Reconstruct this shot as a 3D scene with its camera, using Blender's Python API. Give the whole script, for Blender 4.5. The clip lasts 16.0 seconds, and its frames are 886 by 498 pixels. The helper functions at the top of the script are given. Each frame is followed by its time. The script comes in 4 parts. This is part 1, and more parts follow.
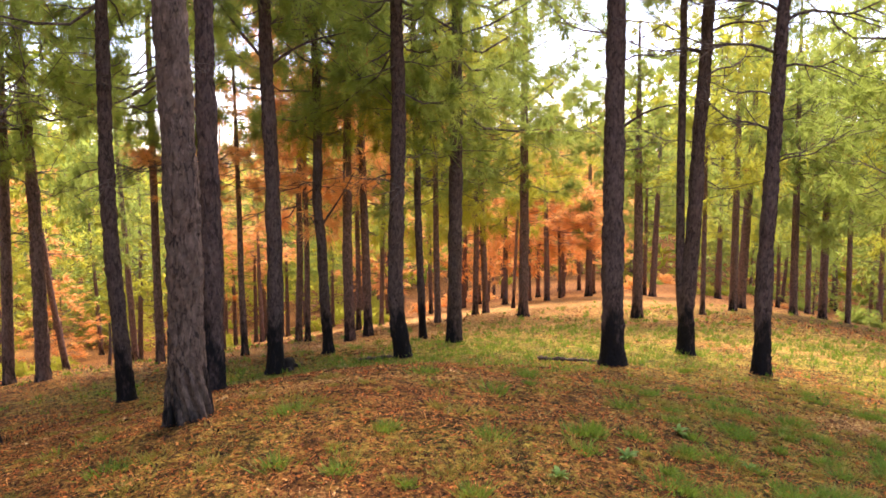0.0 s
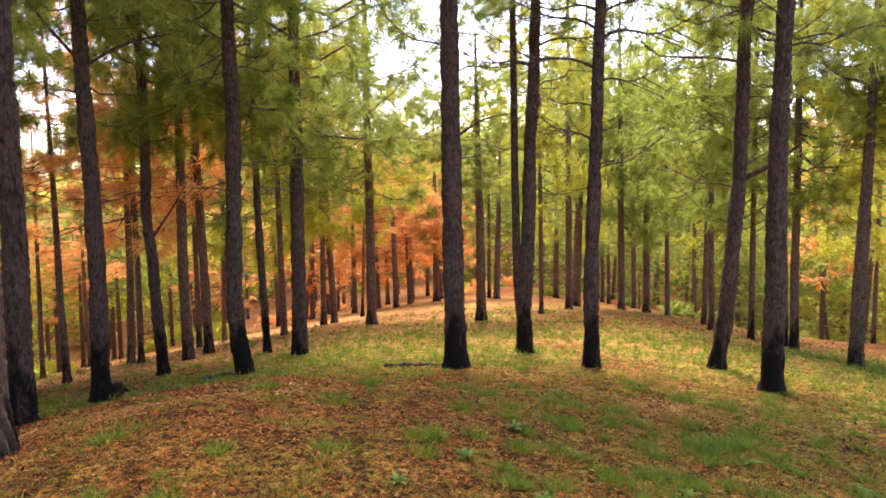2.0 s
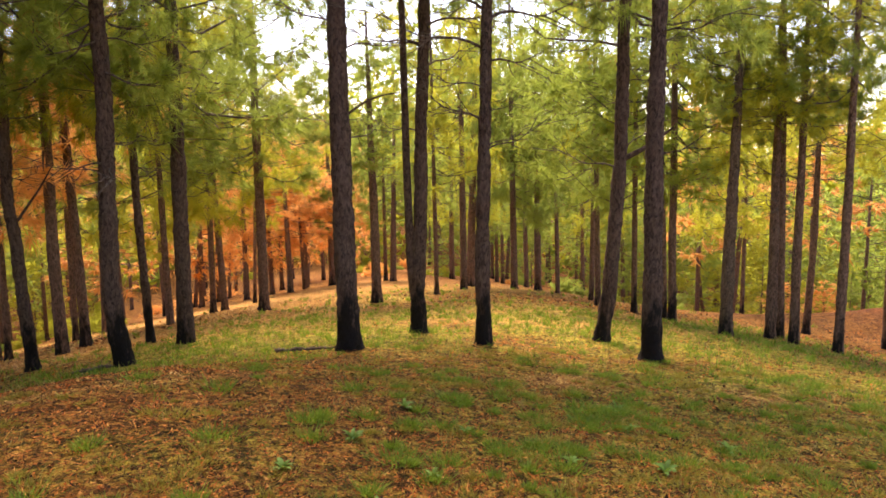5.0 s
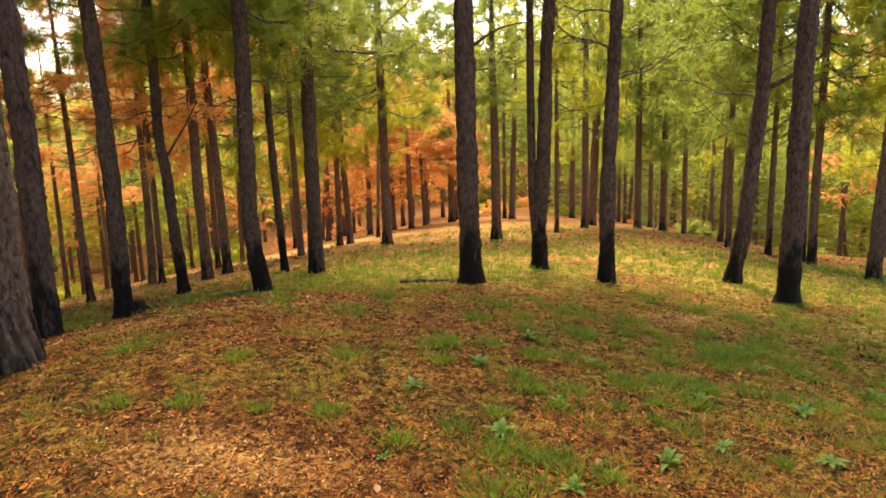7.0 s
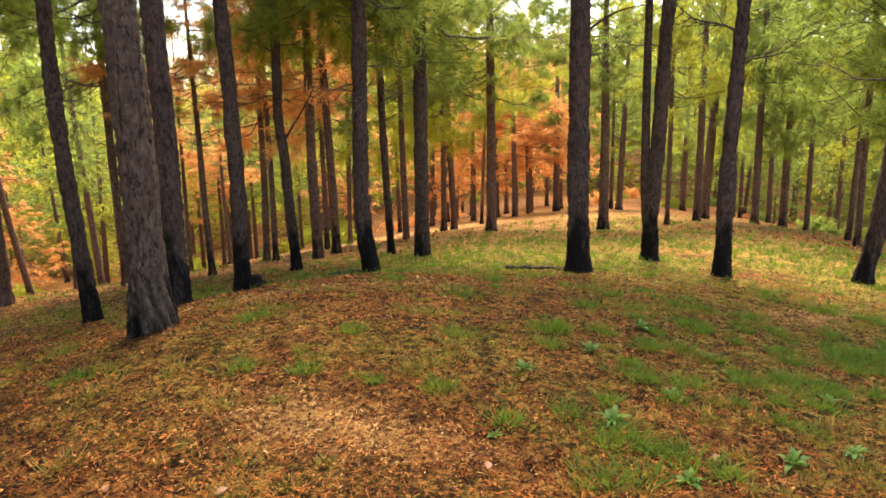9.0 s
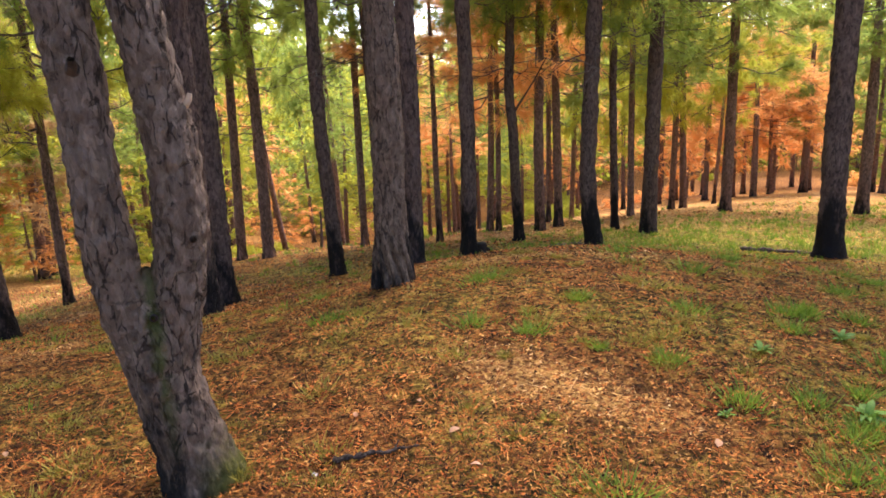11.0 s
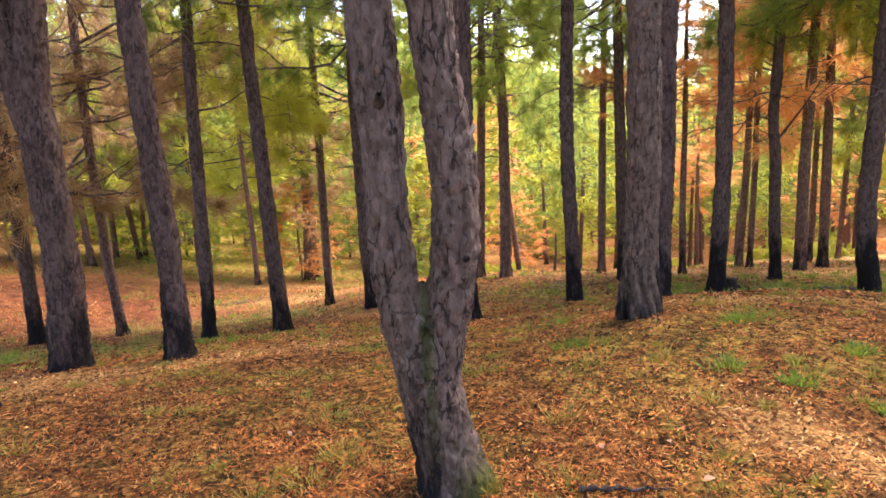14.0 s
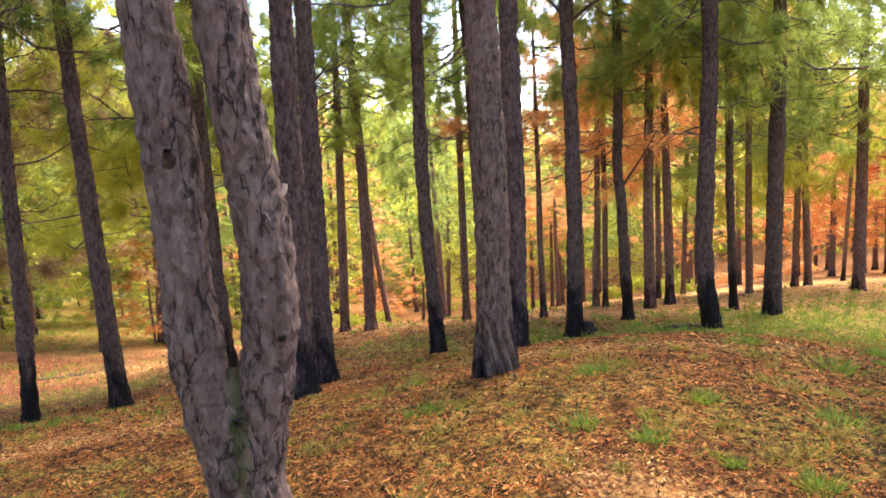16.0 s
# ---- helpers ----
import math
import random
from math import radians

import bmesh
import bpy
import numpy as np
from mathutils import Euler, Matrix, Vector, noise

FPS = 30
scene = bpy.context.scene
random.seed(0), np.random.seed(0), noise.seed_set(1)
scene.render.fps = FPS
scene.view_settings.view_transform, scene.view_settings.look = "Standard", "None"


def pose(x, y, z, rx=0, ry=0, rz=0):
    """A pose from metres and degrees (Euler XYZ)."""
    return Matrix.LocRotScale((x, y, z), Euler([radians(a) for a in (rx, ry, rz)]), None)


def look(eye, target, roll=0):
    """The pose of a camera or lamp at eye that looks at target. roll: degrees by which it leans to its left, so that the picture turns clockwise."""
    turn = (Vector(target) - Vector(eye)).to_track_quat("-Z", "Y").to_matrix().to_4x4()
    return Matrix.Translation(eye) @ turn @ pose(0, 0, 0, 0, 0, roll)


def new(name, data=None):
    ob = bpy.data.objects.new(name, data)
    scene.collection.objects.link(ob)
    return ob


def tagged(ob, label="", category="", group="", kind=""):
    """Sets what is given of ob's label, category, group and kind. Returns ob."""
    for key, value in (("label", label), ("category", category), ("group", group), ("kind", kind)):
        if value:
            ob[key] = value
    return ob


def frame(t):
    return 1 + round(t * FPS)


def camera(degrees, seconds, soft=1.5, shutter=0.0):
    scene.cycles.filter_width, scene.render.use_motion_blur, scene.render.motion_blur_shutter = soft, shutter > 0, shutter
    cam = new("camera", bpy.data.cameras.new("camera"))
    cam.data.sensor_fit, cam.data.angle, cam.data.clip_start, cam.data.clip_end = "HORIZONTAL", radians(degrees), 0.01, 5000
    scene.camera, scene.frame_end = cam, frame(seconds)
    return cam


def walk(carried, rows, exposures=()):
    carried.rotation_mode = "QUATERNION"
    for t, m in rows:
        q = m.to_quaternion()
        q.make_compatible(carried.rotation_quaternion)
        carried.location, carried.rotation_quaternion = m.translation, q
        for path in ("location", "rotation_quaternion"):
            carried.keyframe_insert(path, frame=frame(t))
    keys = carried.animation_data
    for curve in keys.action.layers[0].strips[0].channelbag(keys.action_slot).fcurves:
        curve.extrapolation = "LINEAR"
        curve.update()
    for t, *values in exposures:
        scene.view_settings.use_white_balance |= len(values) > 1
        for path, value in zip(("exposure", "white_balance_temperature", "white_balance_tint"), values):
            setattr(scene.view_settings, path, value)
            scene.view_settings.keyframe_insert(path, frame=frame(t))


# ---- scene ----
cam = camera(65.06, 16.0, soft=1.65)
PATH = [
    (0.0, pose(0.001, 0.001, 1.666, 83.03, 0.37, 1.13)),
    (0.5, pose(0.019, -0.010, 1.691, 83.79, 0.47, -3.16)),
    (1.0, pose(0.035, -0.012, 1.685, 83.74, 0.63, -6.17)),
    (1.5, pose(0.036, 0.005, 1.678, 83.78, 0.42, -9.01)),
    (2.0, pose(0.097, 0.014, 1.658, 83.59, 0.63, -11.31)),
    (2.5, pose(0.141, 0.029, 1.655, 83.85, 0.76, -13.89)),
    (3.0, pose(0.165, 0.051, 1.652, 84.01, 0.79, -16.21)),
    (3.5, pose(0.218, 0.079, 1.653, 84.26, 0.52, -20.26)),
    (6.0, pose(0.150, 0.033, 1.591, 79.30, 1.58, -18.06)),
    (6.5, pose(0.158, 0.062, 1.586, 77.95, 1.73, -14.37)),
    (7.0, pose(0.111, 0.038, 1.573, 77.22, 1.37, -10.15)),
    (7.5, pose(0.087, 0.030, 1.564, 76.36, 1.20, -6.83)),
    (8.0, pose(0.083, 0.029, 1.570, 77.04, 1.36, -5.76)),
    (10.5, pose(-0.035, -0.006, 1.502, 74.90, 2.02, 11.35)),
    (11.0, pose(-0.023, -0.055, 1.510, 75.02, 2.71, 16.43)),
    (11.5, pose(-0.047, -0.068, 1.515, 74.90, 2.52, 20.49)),
    (12.0, pose(-0.077, -0.108, 1.519, 75.26, 2.64, 25.40)),
    (12.5, pose(-0.113, -0.149, 1.525, 75.96, 3.08, 32.86)),
    (13.0, pose(-0.136, -0.172, 1.525, 75.80, 3.40, 37.81)),
    (13.5, pose(-0.133, -0.180, 1.535, 76.41, 3.97, 39.29)),
    (14.0, pose(-0.114, -0.138, 1.543, 77.89, 3.19, 35.70)),
    (14.5, pose(-0.092, -0.073, 1.558, 77.55, 2.82, 32.23)),
    (15.0, pose(-0.107, 0.014, 1.538, 77.95, 2.73, 30.79)),
    (15.5, pose(-0.150, 0.141, 1.542, 79.37, 2.56, 27.98)),
    (16.0, pose(-0.125, 0.195, 1.553, 81.20, 3.52, 24.85)),
]
walk(cam, PATH, exposures=[(0.0, 2.29, 6850, 33), (3.5, 2.02, 7250, 30), (6.5, 2.05, 8300, 21), (8.0, 2.08, 7650, 19), (11.0, 2.25, 6400, 24), (13.5, 2.55, 6350, 30), (16.0, 2.7, 6250, 28)])

# ---- sky and sun ----
SUN_TURN, SUN_UP = radians(10), radians(56)   # ahead; above the horizon
world = bpy.data.worlds.new("sky")
scene.world = world
world.use_nodes = True
wn = world.node_tree
sky = wn.nodes.new("ShaderNodeTexSky")
sky.sky_type, sky.sun_disc = "NISHITA", False
sky.sun_elevation, sky.sun_rotation = SUN_UP, SUN_TURN
sky.air_density, sky.dust_density, sky.ozone_density = 1.0, 0.7, 1.5
wn.links.new(sky.outputs["Color"], wn.nodes["Background"].inputs["Color"])
wn.nodes["Background"].inputs["Strength"].default_value = 0.15
sun = new("sun", bpy.data.lights.new("sun", "SUN"))
sun.data.energy, sun.data.angle, sun.data.color = 2.8, radians(28), (1.0, 0.92, 0.78)
toward = Vector((math.sin(SUN_TURN) * math.cos(SUN_UP), math.cos(SUN_TURN) * math.cos(SUN_UP), math.sin(SUN_UP)))
sun.matrix_world = look(toward * 60, (0, 0, 0))

# ---- materials ----
def material(name):
    m = bpy.data.materials.new(name)
    m.use_nodes = True
    return m, m.node_tree.nodes, m.node_tree.links, m.node_tree.nodes["Principled BSDF"]


def ramp(n, stops):
    r = n.new("ShaderNodeValToRGB")
    while len(r.color_ramp.elements) < len(stops):
        r.color_ramp.elements.new(0.5)
    for e, (at, c) in zip(r.color_ramp.elements, stops):
        e.position, e.color = at, (*c, 1)
    return r


def math_node(n, l, op, a, b, clamp=False):
    q = n.new("ShaderNodeMath")
    q.operation, q.use_clamp = op, clamp
    for socket, v in zip(q.inputs, (a, b)):
        if isinstance(v, (int, float)):
            socket.default_value = v
        else:
            l.new(v, socket)
    return q.outputs[0]


def mix(n, l, fac, a, b):
    q = n.new("ShaderNodeMix")
    q.data_type = "RGBA"
    for k, v in ((0, fac), (6, a), (7, b)):
        if isinstance(v, (int, float)):
            q.inputs[k].default_value = v
        elif isinstance(v, tuple):
            q.inputs[k].default_value = (*v, 1)
        else:
            l.new(v, q.inputs[k])
    return q.outputs[2]


def noise_node(n, l, vec, scale, detail=4.0, rough=0.6):
    q = n.new("ShaderNodeTexNoise")
    q.inputs["Scale"].default_value, q.inputs["Detail"].default_value, q.inputs["Roughness"].default_value = scale, detail, rough
    l.new(vec, q.inputs["Vector"])
    return q.outputs["Fac"]


def stretched(n, l, vec, z):
    q = n.new("ShaderNodeMapping")
    q.inputs["Scale"].default_value = (1, 1, z)
    l.new(vec, q.inputs["Vector"])
    return q.outputs[0]


def bark_material(name, plate, fissure, grey, char=0.33, moss=False, squat=0.22, cell=21, depth=0.7):
    """Flaky pine bark: broken upright fissures, small scales, fine streaks, and a burnt foot."""
    m, n, l, bsdf = material(name)
    tex = n.new("ShaderNodeTexCoord")
    pos = tex.outputs["Object"]
    sep = n.new("ShaderNodeSeparateXYZ")
    l.new(pos, sep.inputs[0])
    warp = n.new("ShaderNodeTexNoise")
    warp.inputs["Scale"].default_value, warp.inputs["Detail"].default_value = 9, 4
    l.new(stretched(n, l, pos, 0.5), warp.inputs["Vector"])
    bent = n.new("ShaderNodeVectorMath")
    bent.operation = "MULTIPLY_ADD"
    l.new(warp.outputs["Color"], bent.inputs[0])
    bent.inputs[1].default_value = (0.07, 0.07, 0.12)
    l.new(pos, bent.inputs[2])
    cells = n.new("ShaderNodeTexVoronoi")
    cells.feature = "DISTANCE_TO_EDGE"
    cells.inputs["Scale"].default_value = cell
    l.new(stretched(n, l, bent.outputs[0], squat), cells.inputs["Vector"])
    scales = n.new("ShaderNodeTexVoronoi")
    scales.inputs["Scale"].default_value = cell * 2.1
    l.new(stretched(n, l, bent.outputs[0], 0.45), scales.inputs["Vector"])
    chip = n.new("ShaderNodeSeparateColor")
    l.new(scales.outputs["Color"], chip.inputs[0])
    streak = noise_node(n, l, stretched(n, l, pos, 0.09), 38, 6, 0.72)
    scaly = noise_node(n, l, stretched(n, l, pos, 0.5), 27, 8, 0.75)
    ragged = noise_node(n, l, stretched(n, l, pos, 0.35), 30, 6, 0.75)
    patchy = noise_node(n, l, stretched(n, l, pos, 0.4), 6, 4, 0.7)
    broad = noise_node(n, l, pos, 1.7, 3)
    gap = math_node(n, l, "ADD", cells.outputs["Distance"], math_node(n, l, "MULTIPLY", math_node(n, l, "SUBTRACT", ragged, 0.5), 0.42))
    gap = math_node(n, l, "ADD", gap, math_node(n, l, "MAXIMUM", math_node(n, l, "MULTIPLY", math_node(n, l, "SUBTRACT", patchy, 0.5), 0.9), -0.015))
    crack = ramp(n, [(0.0, (0, 0, 0)), (0.035, (1, 1, 1))])
    l.new(gap, crack.inputs[0])
    v = math_node(n, l, "ADD", math_node(n, l, "MULTIPLY", scaly, 0.62), math_node(n, l, "MULTIPLY", streak, 0.20))
    v = math_node(n, l, "ADD", v, math_node(n, l, "MULTIPLY", chip.outputs[0], 0.18))
    shade = ramp(n, [(0.33, (0.30, 0.27, 0.25)), (0.44, (0.72, 0.69, 0.67)), (0.54, (1.0, 1.0, 1.0)), (0.68, (1.5, 1.48, 1.46))])
    l.new(v, shade.inputs[0])
    mul = n.new("ShaderNodeMix")
    mul.data_type, mul.blend_type = "RGBA", "MULTIPLY"
    mul.inputs[0].default_value = 1
    l.new(mix(n, l, broad, plate, grey), mul.inputs[6]), l.new(shade.outputs[0], mul.inputs[7])
    tick = ramp(n, [(0.60, (1, 1, 1)), (0.66, (0.35, 0.35, 0.35))])
    l.new(noise_node(n, l, stretched(n, l, pos, 1.6), 16, 5, 0.65), tick.inputs[0])
    cut = math_node(n, l, "MULTIPLY", crack.outputs[0], tick.outputs[0])
    whole = math_node(n, l, "ADD", math_node(n, l, "MULTIPLY", cut, depth), 1 - depth)
    col = mix(n, l, whole, fissure, mul.outputs[2])
    info = n.new("ShaderNodeObjectInfo")
    rim = noise_node(n, l, stretched(n, l, pos, 0.35), 6.0, 5, 0.7)
    edge = math_node(n, l, "MULTIPLY_ADD", rim, -2.2)
    edge.node.inputs[2].default_value = char + 1.1
    edge = math_node(n, l, "ADD", edge, math_node(n, l, "MULTIPLY", info.outputs["Random"], 0.35))
    burnt = math_node(n, l, "MULTIPLY", math_node(n, l, "SUBTRACT", edge, sep.outputs["Z"]), 2.8, True)
    col = mix(n, l, math_node(n, l, "MULTIPLY", burnt, 0.95), col, (0.010, 0.008, 0.007))
    if moss:
        strip = math_node(n, l, "ABSOLUTE", math_node(n, l, "ADD", sep.outputs["X"], 0.03), 0)
        low = math_node(n, l, "SUBTRACT", 1.15, sep.outputs["Z"])
        blot = noise_node(n, l, pos, 10, 6, 0.75)
        f = math_node(n, l, "SUBTRACT", math_node(n, l, "MULTIPLY", blot, 2.1), math_node(n, l, "MULTIPLY", strip, 17.0))
        f = math_node(n, l, "MULTIPLY", math_node(n, l, "SUBTRACT", f, 0.5), 2.0, True)
        f = math_node(n, l, "MULTIPLY", math_node(n, l, "MULTIPLY", f, math_node(n, l, "MULTIPLY", low, 2.5, True)), math_node(n, l, "MULTIPLY", math_node(n, l, "SUBTRACT", sep.outputs["Z"], 0.15), 3.0, True))
        col = mix(n, l, math_node(n, l, "MULTIPLY", f, 0.8), col, (0.055, 0.062, 0.012))
        skirt = math_node(n, l, "SUBTRACT", math_node(n, l, "MULTIPLY", blot, 0.5), sep.outputs["Z"])
        side = math_node(n, l, "MULTIPLY", math_node(n, l, "SUBTRACT", sep.outputs["X"], 0.02), 9.0, True)
        skirt = math_node(n, l, "MULTIPLY", math_node(n, l, "MULTIPLY", skirt, 5.0, True), side)
        col = mix(n, l, math_node(n, l, "MULTIPLY", skirt, 0.8), col, (0.085, 0.085, 0.012))
    l.new(col, bsdf.inputs["Base Color"])
    bsdf.inputs["Roughness"].default_value = 0.9
    bsdf.inputs["Specular IOR Level"].default_value = 0.15
    bump = n.new("ShaderNodeBump")
    bump.inputs["Strength"].default_value, bump.inputs["Distance"].default_value = 1.0, 0.016
    relief = math_node(n, l, "ADD", math_node(n, l, "MULTIPLY", cut, 0.7), math_node(n, l, "MULTIPLY", v, 2.2))
    l.new(relief, bump.inputs["Height"])
    l.new(bump.outputs[0], bsdf.inputs["Normal"])
    return m


def leaf_material(name, low, high, glow, through_share=0.5, withered=0.0, clumps=0.9):
    """Needles: a dull face and the light that comes through them."""
    m, n, l, bsdf = material(name)
    tex, geo, info = n.new("ShaderNodeTexCoord"), n.new("ShaderNodeNewGeometry"), n.new("ShaderNodeObjectInfo")
    clump = noise_node(n, l, tex.outputs["Object"], clumps, 3)
    v = math_node(n, l, "ADD", math_node(n, l, "MULTIPLY", clump, 0.9), math_node(n, l, "MULTIPLY", geo.outputs["Random Per Island"], 0.4))
    v = math_node(n, l, "ADD", v, math_node(n, l, "MULTIPLY", info.outputs["Random"], 0.35))
    tone = ramp(n, [(0.45, low), (1.15, high)])
    l.new(math_node(n, l, "SUBTRACT", v, 0.05), tone.inputs[0])
    sere = math_node(n, l, "ADD", math_node(n, l, "FRACT", math_node(n, l, "MULTIPLY", geo.outputs["Random Per Island"], 7.31), 0), math_node(n, l, "MULTIPLY", math_node(n, l, "SUBTRACT", noise_node(n, l, tex.outputs["Object"], 1.6, 3), 0.5), 1.6))
    sere = math_node(n, l, "MULTIPLY", math_node(n, l, "SUBTRACT", sere, 1.05 - withered), 6.0, True)
    leaf = mix(n, l, sere, tone.outputs[0], (0.26, 0.12, 0.04))
    l.new(leaf, bsdf.inputs["Base Color"])
    bsdf.inputs["Roughness"].default_value = 0.6
    bsdf.inputs["Specular IOR Level"].default_value = 0.2
    back = n.new("ShaderNodeBsdfTranslucent")
    l.new(mix(n, l, 0.5, leaf, mix(n, l, sere, glow, (0.45, 0.22, 0.07))), back.inputs["Color"])
    both = n.new("ShaderNodeMixShader")
    both.inputs[0].default_value = through_share
    l.new(bsdf.outputs[0], both.inputs[1]), l.new(back.outputs[0], both.inputs[2])
    l.new(both.outputs[0], n["Material Output"].inputs["Surface"])
    return m


def litter_material(name, stops):
    m, n, l, bsdf = material(name)
    geo = n.new("ShaderNodeNewGeometry")
    tone = ramp(n, stops)
    l.new(geo.outputs["Random Per Island"], tone.inputs[0])
    tex = n.new("ShaderNodeTexCoord")
    # random darker and lighter mottling over the pieces
    mottle = ramp(n, [(0.36, (0.50, 0.46, 0.44)), (0.5, (0.95, 0.92, 0.9)), (0.64, (1.2, 1.15, 1.1))])
    l.new(noise_node(n, l, tex.outputs["Object"], 2.4, 5, 0.7), mottle.inputs[0])
    mul = n.new("ShaderNodeMix")
    mul.data_type, mul.blend_type = "RGBA", "MULTIPLY"
    mul.inputs[0].default_value = 1
    l.new(tone.outputs[0], mul.inputs[6]), l.new(mottle.outputs[0], mul.inputs[7])
    l.new(mul.outputs[2], bsdf.inputs["Base Color"])
    bsdf.inputs["Roughness"].default_value = 0.85
    bsdf.inputs["Specular IOR Level"].default_value = 0.12
    return m


def ground_material():
    m, n, l, bsdf = material("forest_floor")
    tex = n.new("ShaderNodeTexCoord")
    pos = tex.outputs["Object"]
    a, b, c = noise_node(n, l, pos, 0.55, 4), noise_node(n, l, pos, 3.5, 5, 0.7), noise_node(n, l, pos, 38, 6, 0.75)
    flake = n.new("ShaderNodeTexVoronoi")
    flake.inputs["Scale"].default_value = 55
    l.new(pos, flake.inputs["Vector"])
    chip = n.new("ShaderNodeSeparateColor")
    l.new(flake.outputs["Color"], chip.inputs[0])
    grain = math_node(n, l, "ADD", math_node(n, l, "MULTIPLY", c, 0.55), math_node(n, l, "MULTIPLY", chip.outputs[0], 0.45))
    clod = n.new("ShaderNodeTexVoronoi")
    clod.inputs["Scale"].default_value = 24
    l.new(pos, clod.inputs["Vector"])
    lump = n.new("ShaderNodeSeparateColor")
    l.new(clod.outputs["Color"], lump.inputs[0])
    mid = noise_node(n, l, pos, 13, 4, 0.7)
    rough = math_node(n, l, "ADD", math_node(n, l, "MULTIPLY", mid, 0.4), math_node(n, l, "ADD", math_node(n, l, "MULTIPLY", c, 0.2), math_node(n, l, "ADD", math_node(n, l, "MULTIPLY", chip.outputs[0], 0.2), math_node(n, l, "MULTIPLY", lump.outputs[0], 0.2))))
    litter = ramp(n, [(0.33, (0.015, 0.006, 0.002)), (0.47, (0.115, 0.042, 0.010)), (0.60, (0.26, 0.102, 0.024)), (0.78, (0.45, 0.215, 0.045))])
    v = math_node(n, l, "ADD", math_node(n, l, "MULTIPLY", a, 0.25), math_node(n, l, "MULTIPLY", b, 0.42))
    whole = math_node(n, l, "ADD", math_node(n, l, "MULTIPLY", v, 0.75), math_node(n, l, "MULTIPLY", math_node(n, l, "SUBTRACT", rough, 0.5), 1.1))
    l.new(math_node(n, l, "ADD", whole, 0.285), litter.inputs[0])
    turf = ramp(n, [(0.34, (0.05, 0.055, 0.008)), (0.50, (0.18, 0.165, 0.022)), (0.68, (0.46, 0.37, 0.05))])
    l.new(math_node(n, l, "ADD", math_node(n, l, "MULTIPLY", b, 0.4), math_node(n, l, "ADD", math_node(n, l, "MULTIPLY", math_node(n, l, "SUBTRACT", rough, 0.5), 1.25), 0.31)), turf.inputs[0])
    share = n.new("ShaderNodeAttribute")
    share.attribute_name = "turf"
    tuft = noise_node(n, l, pos, 8, 5, 0.75)
    wide = math_node(n, l, "ADD", math_node(n, l, "MULTIPLY", math_node(n, l, "SUBTRACT", c, 0.5), 0.9), math_node(n, l, "MULTIPLY", math_node(n, l, "SUBTRACT", tuft, 0.5), 1.7))
    f = math_node(n, l, "ADD", share.outputs["Fac"], math_node(n, l, "MULTIPLY", wide, math_node(n, l, "MULTIPLY", share.outputs["Fac"], 3.0, True)), True)
    pale = n.new("ShaderNodeAttribute")
    pale.attribute_name = "sunfleck_straw"
    # bright needle tones that put sunlight into the colour of these patches
    lit_bed = ramp(n, [(0.3, (0.22, 0.085, 0.03)), (0.55, (0.64, 0.32, 0.09)), (0.75, (0.85, 0.52, 0.15))])
    l.new(grain, lit_bed.inputs[0])
    bank = n.new("ShaderNodeAttribute")
    bank.attribute_name = "earth"
    earth = ramp(n, [(0.32, (0.035, 0.012, 0.005)), (0.5, (0.12, 0.037, 0.012)), (0.7, (0.26, 0.095, 0.030))])
    l.new(math_node(n, l, "ADD", math_node(n, l, "MULTIPLY", b, 0.6), math_node(n, l, "MULTIPLY", grain, 0.4)), earth.inputs[0])
    soil = mix(n, l, math_node(n, l, "ADD", bank.outputs["Fac"], math_node(n, l, "MULTIPLY", math_node(n, l, "SUBTRACT", b, 0.5), bank.outputs["Fac"]), True), litter.outputs[0], earth.outputs[0])
    col = mix(n, l, f, soil, turf.outputs[0])
    # random darker mottling over the whole floor
    mottle = ramp(n, [(0.36, (0.42, 0.40, 0.38)), (0.52, (1, 1, 1))])
    l.new(noise_node(n, l, pos, 5.0, 5, 0.7), mottle.inputs[0])
    mottled = n.new("ShaderNodeMix")
    mottled.data_type, mottled.blend_type = "RGBA", "MULTIPLY"
    mottled.inputs[0].default_value = 1
    l.new(mix(n, l, pale.outputs["Fac"], col, lit_bed.outputs[0]), mottled.inputs[6]), l.new(mottle.outputs[0], mottled.inputs[7])
    l.new(mottled.outputs[2], bsdf.inputs["Base Color"])
    bsdf.inputs["Roughness"].default_value = 0.95
    bsdf.inputs["Specular IOR Level"].default_value = 0.1
    bump = n.new("ShaderNodeBump")
    bump.inputs["Strength"].default_value, bump.inputs["Distance"].default_value = 1.0, 0.04
    l.new(math_node(n, l, "ADD", c, b), bump.inputs["Height"])
    l.new(bump.outputs[0], bsdf.inputs["Normal"])
    return m


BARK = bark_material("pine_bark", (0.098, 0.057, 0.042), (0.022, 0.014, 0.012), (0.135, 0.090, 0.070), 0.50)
# far trunks: reddish, and lightened to paint the distance's haze into the bark
BARK_HAZED = bark_material("hazed_reddish_bark", (0.17, 0.092, 0.062), (0.04, 0.025, 0.02), (0.23, 0.145, 0.108), 0.25)
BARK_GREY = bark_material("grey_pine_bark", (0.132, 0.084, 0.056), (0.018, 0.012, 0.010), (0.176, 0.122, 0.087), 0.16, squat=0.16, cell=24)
BARK_MOSS = bark_material("mossy_pine_bark", (0.126, 0.083, 0.058), (0.012, 0.008, 0.006), (0.180, 0.129, 0.095), 0.07, True, 0.26, 24, 0.74)
TWIG = bark_material("dead_twig", (0.11, 0.075, 0.055), (0.03, 0.02, 0.018), (0.17, 0.13, 0.11), -3.0)
